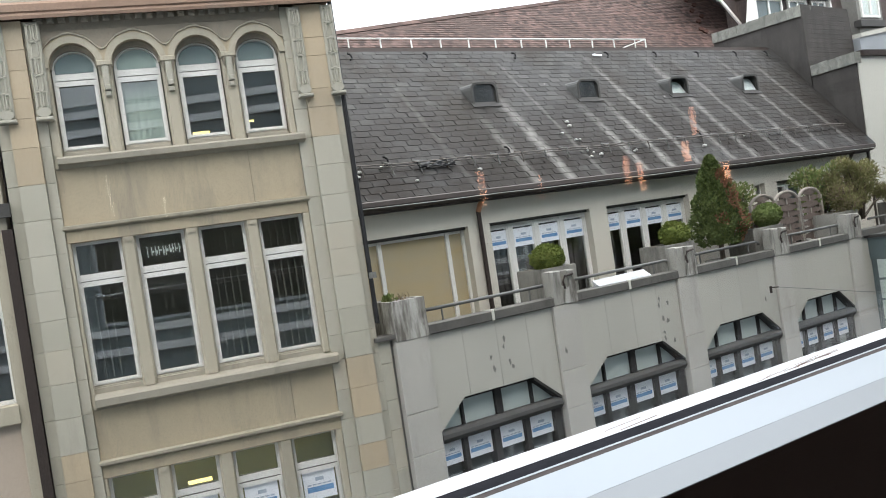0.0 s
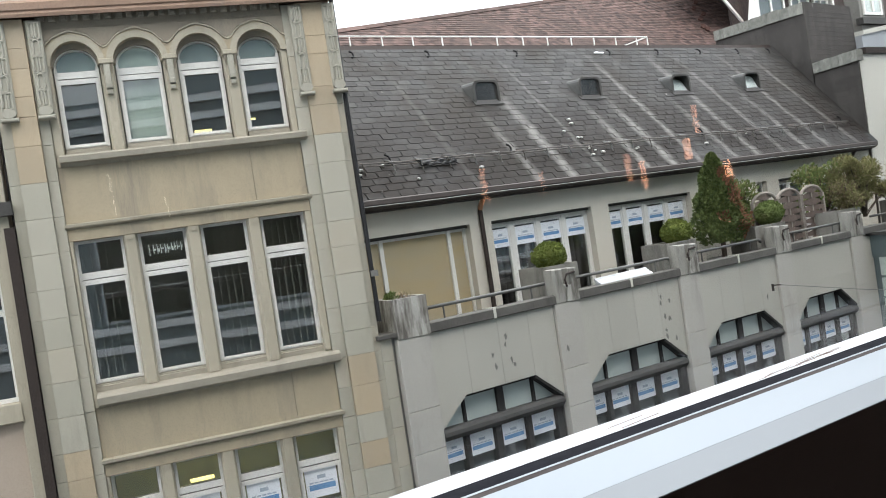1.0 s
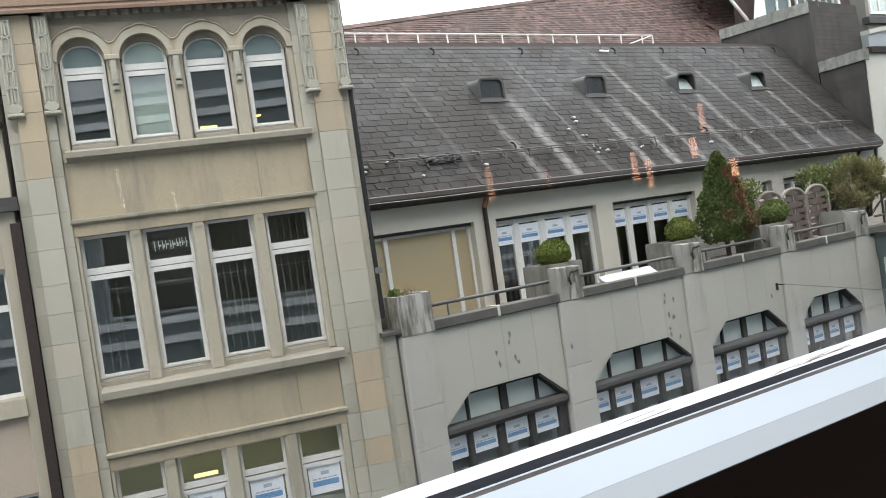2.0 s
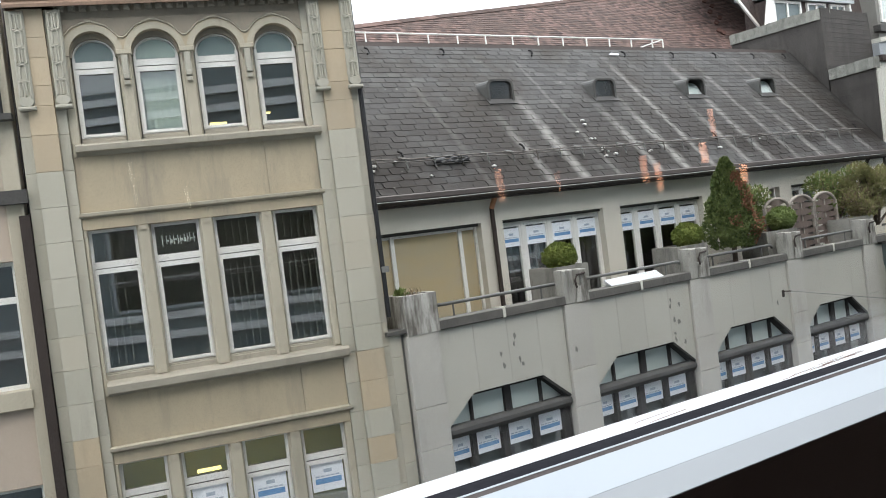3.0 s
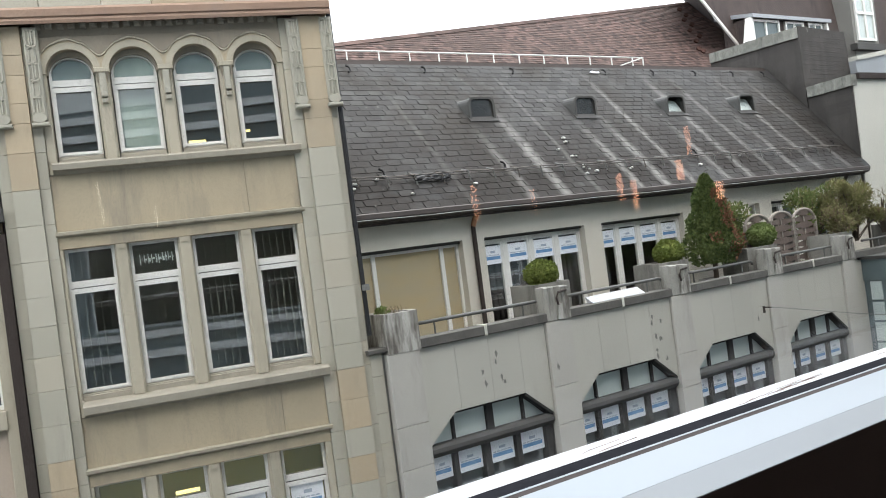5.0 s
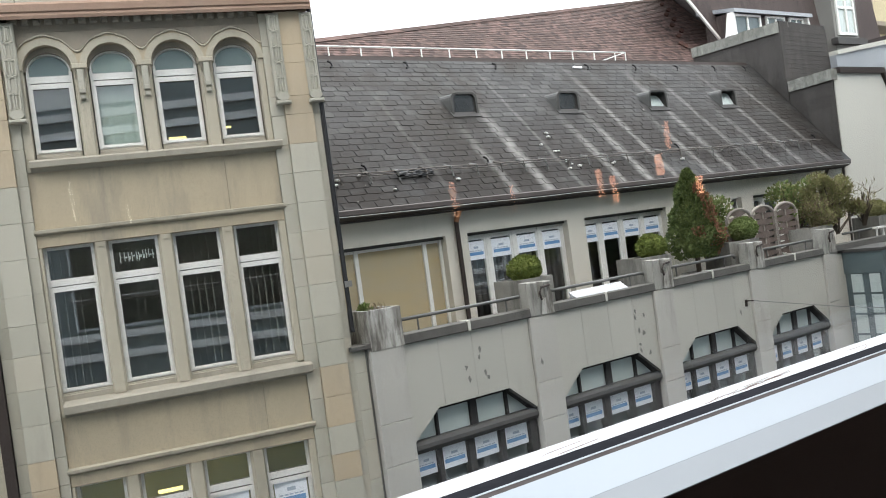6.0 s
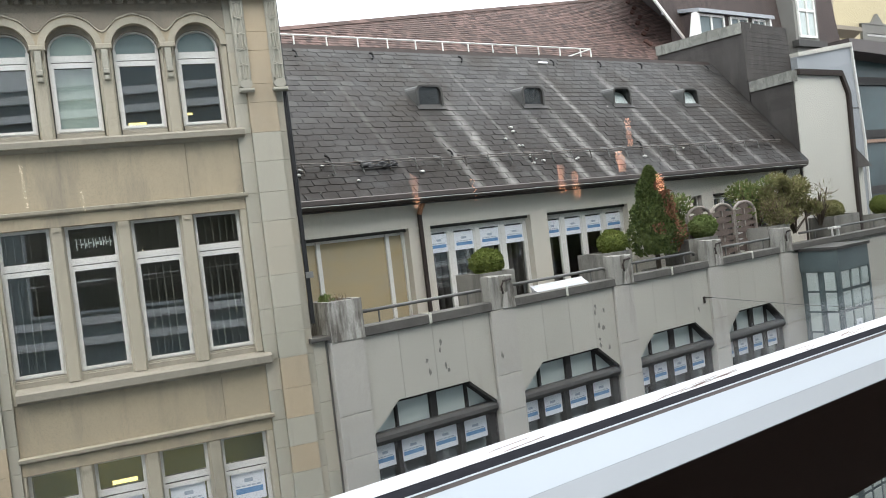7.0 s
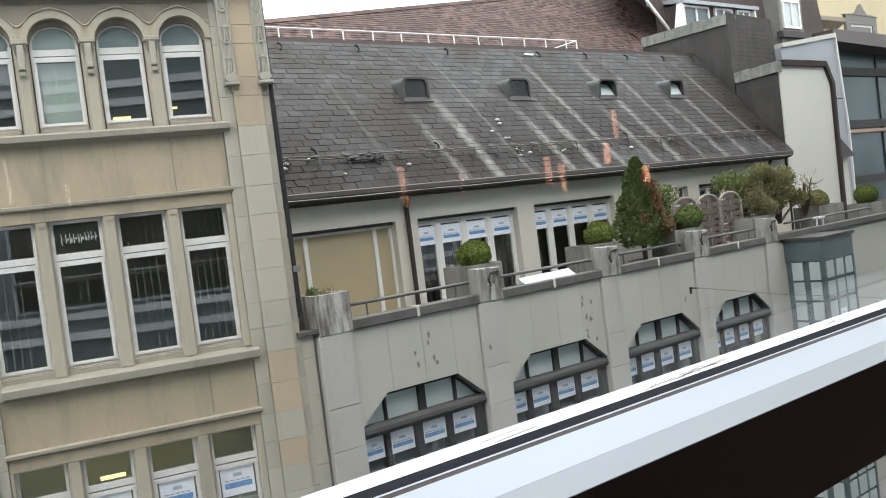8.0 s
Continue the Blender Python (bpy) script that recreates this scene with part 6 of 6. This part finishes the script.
# chipped patches on the render
rng = random.Random(77)
for x, z in ((9.55, -2.05), (9.52, -2.2), (9.62, -2.5), (9.68, -2.58), (9.2, -2.32), (9.25, -2.55), (13.75, -2.02), (13.72, -2.15), (14.0, -2.12), (13.8, -2.42), (13.92, -2.5), (13.96, -2.5), (13.78, -2.72), (13.78, -2.86), (14.05, -2.95), (10.95, -2.55), (17.3, -2.6)):
    n = 7
    pts = [(x + 0.045 * rng.uniform(0.3, 1) * math.cos(q * math.tau / n), z + 0.085 * rng.uniform(0.3, 1) * math.sin(q * math.tau / n)) for q in range(n)]
    y = DG - (0.06 if 10.78 < x < 11.43 else 0.0)
    part("chipped_patch", prism(bmesh.new(), pts, y - 0.003, y + 0.002), GREY_STONE, grey)

# ---- our own side of the street: the room, its window, and the front seen only in reflections ----
BAR = 0.80
win = thing("window_1", (1.0, BAR, -1.2), "white window frame with a rubber gasket and a dark lower rail", "window", kind="structure")
X0, X1 = -1.6, 12.0
part("outer_profile", profile_x(bmesh.new(), [(0.95, -0.3145), (0.95, -0.35), (0.90, -0.35), (0.90, -0.3150)], X0, X1), BOUNCE_WHITE, win)
part("gasket", profile_x(bmesh.new(), [(0.90, -0.3152), (0.90, -0.35), (0.87, -0.35), (0.87, -0.3171)], X0, X1), GASKET, win)
part("bead", profile_x(bmesh.new(), [(0.87, -0.3169), (0.87, -0.35), (0.865, -0.35), (0.865, -0.3172)], X0, X1), WHITE_PVC, win)
# Brown strip paints the soft shadow beside the gasket into the profile
part("shade_strip", profile_x(bmesh.new(), [(0.865, -0.3175), (0.865, -0.35), (0.855, -0.35), (0.855, -0.3198)], X0, X1), SHADE_STRIP, win)
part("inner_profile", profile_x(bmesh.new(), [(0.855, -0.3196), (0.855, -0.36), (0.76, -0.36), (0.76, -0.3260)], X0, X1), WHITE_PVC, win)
# Bevel is the frame's white darkened, painting its steeper face in shade
part("bevel", profile_x(bmesh.new(), [(0.76, -0.3262), (0.76, -0.37), (0.703, -0.37), (0.70, -0.3345), (0.7005, -0.3335)], X0, X1), SHADED_PVC, win)
part("dark_rail", profile_x(bmesh.new(), [(0.70, -0.3348), (0.78, -0.34), (0.78, -0.455), (0.70, -0.49)], X0, X1), DARK_PANEL, win)
for x in (X0, X1 - 0.08):
    part("side_frame", box(bmesh.new(), x, x + 0.08, 0.74, 0.82, -1.2, 1.5), WHITE_PVC, win)
part("head_frame", box(bmesh.new(), X0, X1, 0.74, 0.82, 1.42, 1.5), WHITE_PVC, win)
part("foot_frame", box(bmesh.new(), X0, X1, 0.74, 0.82, -1.28, -1.2), WHITE_PVC, win)
rng = random.Random(5)
for x, count in ((0.74, 2), (1.08, 2), (1.18, 6), (1.26, 3), (1.55, 2), (1.72, 4)):
    bm = bmesh.new()
    for k in range(count):
        s, v = x + rng.uniform(0, 0.06), 0.905 + rng.uniform(0, 0.02)
        tube(bm, [(s, v, -0.3149), (s + 0.015, v + rng.uniform(-0.003, 0.006), -0.3147), (s + 0.04 + rng.uniform(0, 0.05), v + rng.uniform(0, 0.012), -0.3146)], 0.0006, 4)
    part("scratch", bm, SCUFF, win)
room = thing("room_shell", (1.0, -2, -1.3), "dim room behind the window", "room", kind="structure")
part("floor", box(bmesh.new(), -3, 12, -5, 0.7, -1.5, -1.4), ROOM_WALL, room)
part("ceiling", box(bmesh.new(), -3, 12, -5, 0.7, 1.6, 1.7), ROOM_WALL, room)
part("back_wall", box(bmesh.new(), -3, 12, -5.1, -5, -1.5, 1.7), ROOM_WALL, room)
part("side_wall", box(bmesh.new(), -3.1, -3, -5, 0.82, -1.5, 1.7), ROOM_WALL, room)
part("side_wall", box(bmesh.new(), 12, 12.1, -5, 0.82, -1.5, 1.7), ROOM_WALL, room)
own = thing("office_front", (0, 0.5, GROUND), "pale office front with white bands and dark glass across the street", "building", kind="structure")
for z in (-8.3, -7.7, -5.2, -4.6, -2.1, -1.5, 1.55, 2.1, 4.6, 5.15, 7.7, 8.3):
    part("band", box(bmesh.new(), -40, 60, 0.55, 0.86, z - 0.11, z + 0.11), BAND_WHITE, own)
# Unseen panel added so the arched windows mirror a bright band
part("spandrel", box(bmesh.new(), -9.0, 1.4, 0.6, 0.74, 5.45, 6.2), BAND_WHITE, own)
for z0, z1 in ((GROUND, -1.28), (1.5, 10.0)):
    part("glazing", box(bmesh.new(), -40, 60, 0.6, 0.7, z0, z1), OWN_GLASS, own)
for a, b in ((-40, X0), (X1, 60)):
    part("glazing", box(bmesh.new(), a, b, 0.6, 0.7, -1.28, 1.5), OWN_GLASS, own)
for k in range(50):
    x = -38.6 + k * 1.9
    if X0 - 0.3 < x < X1 + 0.1:
        continue
    part("upright", box(bmesh.new(), x, x + 0.16, 0.6, 0.84, GROUND, 10), BAND_WHITE, own)

# the pane in front of the eye, and the orange lamps of the room that mirror in it
glass = part("pane", box(bmesh.new(), X0, 12.0, 1.0, 1.006, -0.37, 1.5), GLASS_CLEAR, win)
glass.visible_shadow = False
ORANGE = lamp_material("orange_glow_tube", (1.0, 0.46, 0.26), 2.9)
ORANGE_DIM = lamp_material("dim_orange_tube", (1.0, 0.45, 0.26), 1.6)
# The two pale strips glow to mimic a mirrored window frame, no lamps
PALE_REFLECTION = lamp_material("pale_reflection_strip", (1.0, 0.85, 0.62), 3.0)
for x, z0, z1, w, m in ((3.36, 0.14, 0.37, 0.022, ORANGE), (3.86, 0.13, 0.31, 0.014, ORANGE_DIM), (4.71, 0.16, 0.37, 0.022, ORANGE), (4.855, 0.10, 0.31, 0.022, ORANGE),
                        (5.39, 0.28, 0.44, 0.028, ORANGE), (5.53, 0.48, 0.70, 0.02, ORANGE_DIM), (5.85, 0.10, 0.24, 0.028, ORANGE), (1.04, 0.33, 0.54, 0.008, PALE_REFLECTION), (1.305, 0.29, 0.40, 0.008, PALE_REFLECTION)):
    t = thing("hanging_glow_tube", (x, -2.5, 1.6), "slim glowing tube hanging in the dim room to mirror in the pane", "lamp", "hanging lamps")
    part("tube", tube(bmesh.new(), [(x + 0.01, -2.5, z0), (x, -2.5, z1)], w, 8), m, t)
    part("cord", tube(bmesh.new(), [(x, -2.5, z1), (x, -2.5, 1.6)], 0.003, 4), BLACK, t)

# ---- roof slates ----
me_cache = {}
rng = random.Random(17)
COURSE, WIDE = 0.20, 0.37


def slate_mesh(k):
    """One slate with chipped lower corners, lying on the slope, lower edge at its origin."""
    g = random.Random(100 + k)
    w, h = WIDE - g.uniform(0.018, 0.030), COURSE + 0.03
    low = [(0.0, g.uniform(-0.006, 0.016)), (w * 0.3, g.uniform(-0.006, 0.008)), (w * 0.7, g.uniform(-0.006, 0.008)), (w, g.uniform(-0.006, 0.018))]
    bm = bmesh.new()
    lift = g.uniform(0.010, 0.017)
    def at(x, s, l):
        return (x, s * cs - l * sn, s * sn + l * cs)
    topv = [bm.verts.new(at(x, s, lift)) for x, s in low] + [bm.verts.new(at(w, h, 0.006)), bm.verts.new(at(0, h, 0.006))]
    foot = [bm.verts.new(at(x, s, 0.002)) for x, s in low]
    bm.faces.new(topv)
    for i in range(3):
        bm.faces.new((topv[i], foot[i], foot[i + 1], topv[i + 1]))
    bm.faces.new((topv[0], topv[5], foot[0]))
    bm.faces.new((topv[3], foot[3], topv[4]))
    return bm


shapes = [mesh_from("slate", slate_mesh(k), SLATE) for k in range(14)]
field = bmesh.new()
count = 0
row = 0
s = 0.0
base = Vector((7.1, EY, EZ))
while s < SLOPE - 0.1:
    x = RX0 + (0.5 * WIDE if row % 2 else 0.0) + rng.uniform(-0.03, 0.03)
    while x < roof_end(s) - (0.1 if s > 0.45 else 0.4):
        p = on_roof(x, s)
        if x < 12.9 and 0.4 < s < 3.4 and count < 300:
            piece("slate", shapes[rng.randrange(14)], roof, p - base)
            count += 1
        else:
            tmp = slate_mesh(rng.randrange(14))
            vs = {}
            for v in tmp.verts:
                vs[v] = field.verts.new(v.co + p)
            for f in tmp.faces:
                field.faces.new([vs[v] for v in f.verts])
            tmp.free()
        x += WIDE
    s += COURSE
    row += 1
tagged(part("slate_field", field, SLATE_FIELD, roof), kind="stuff")
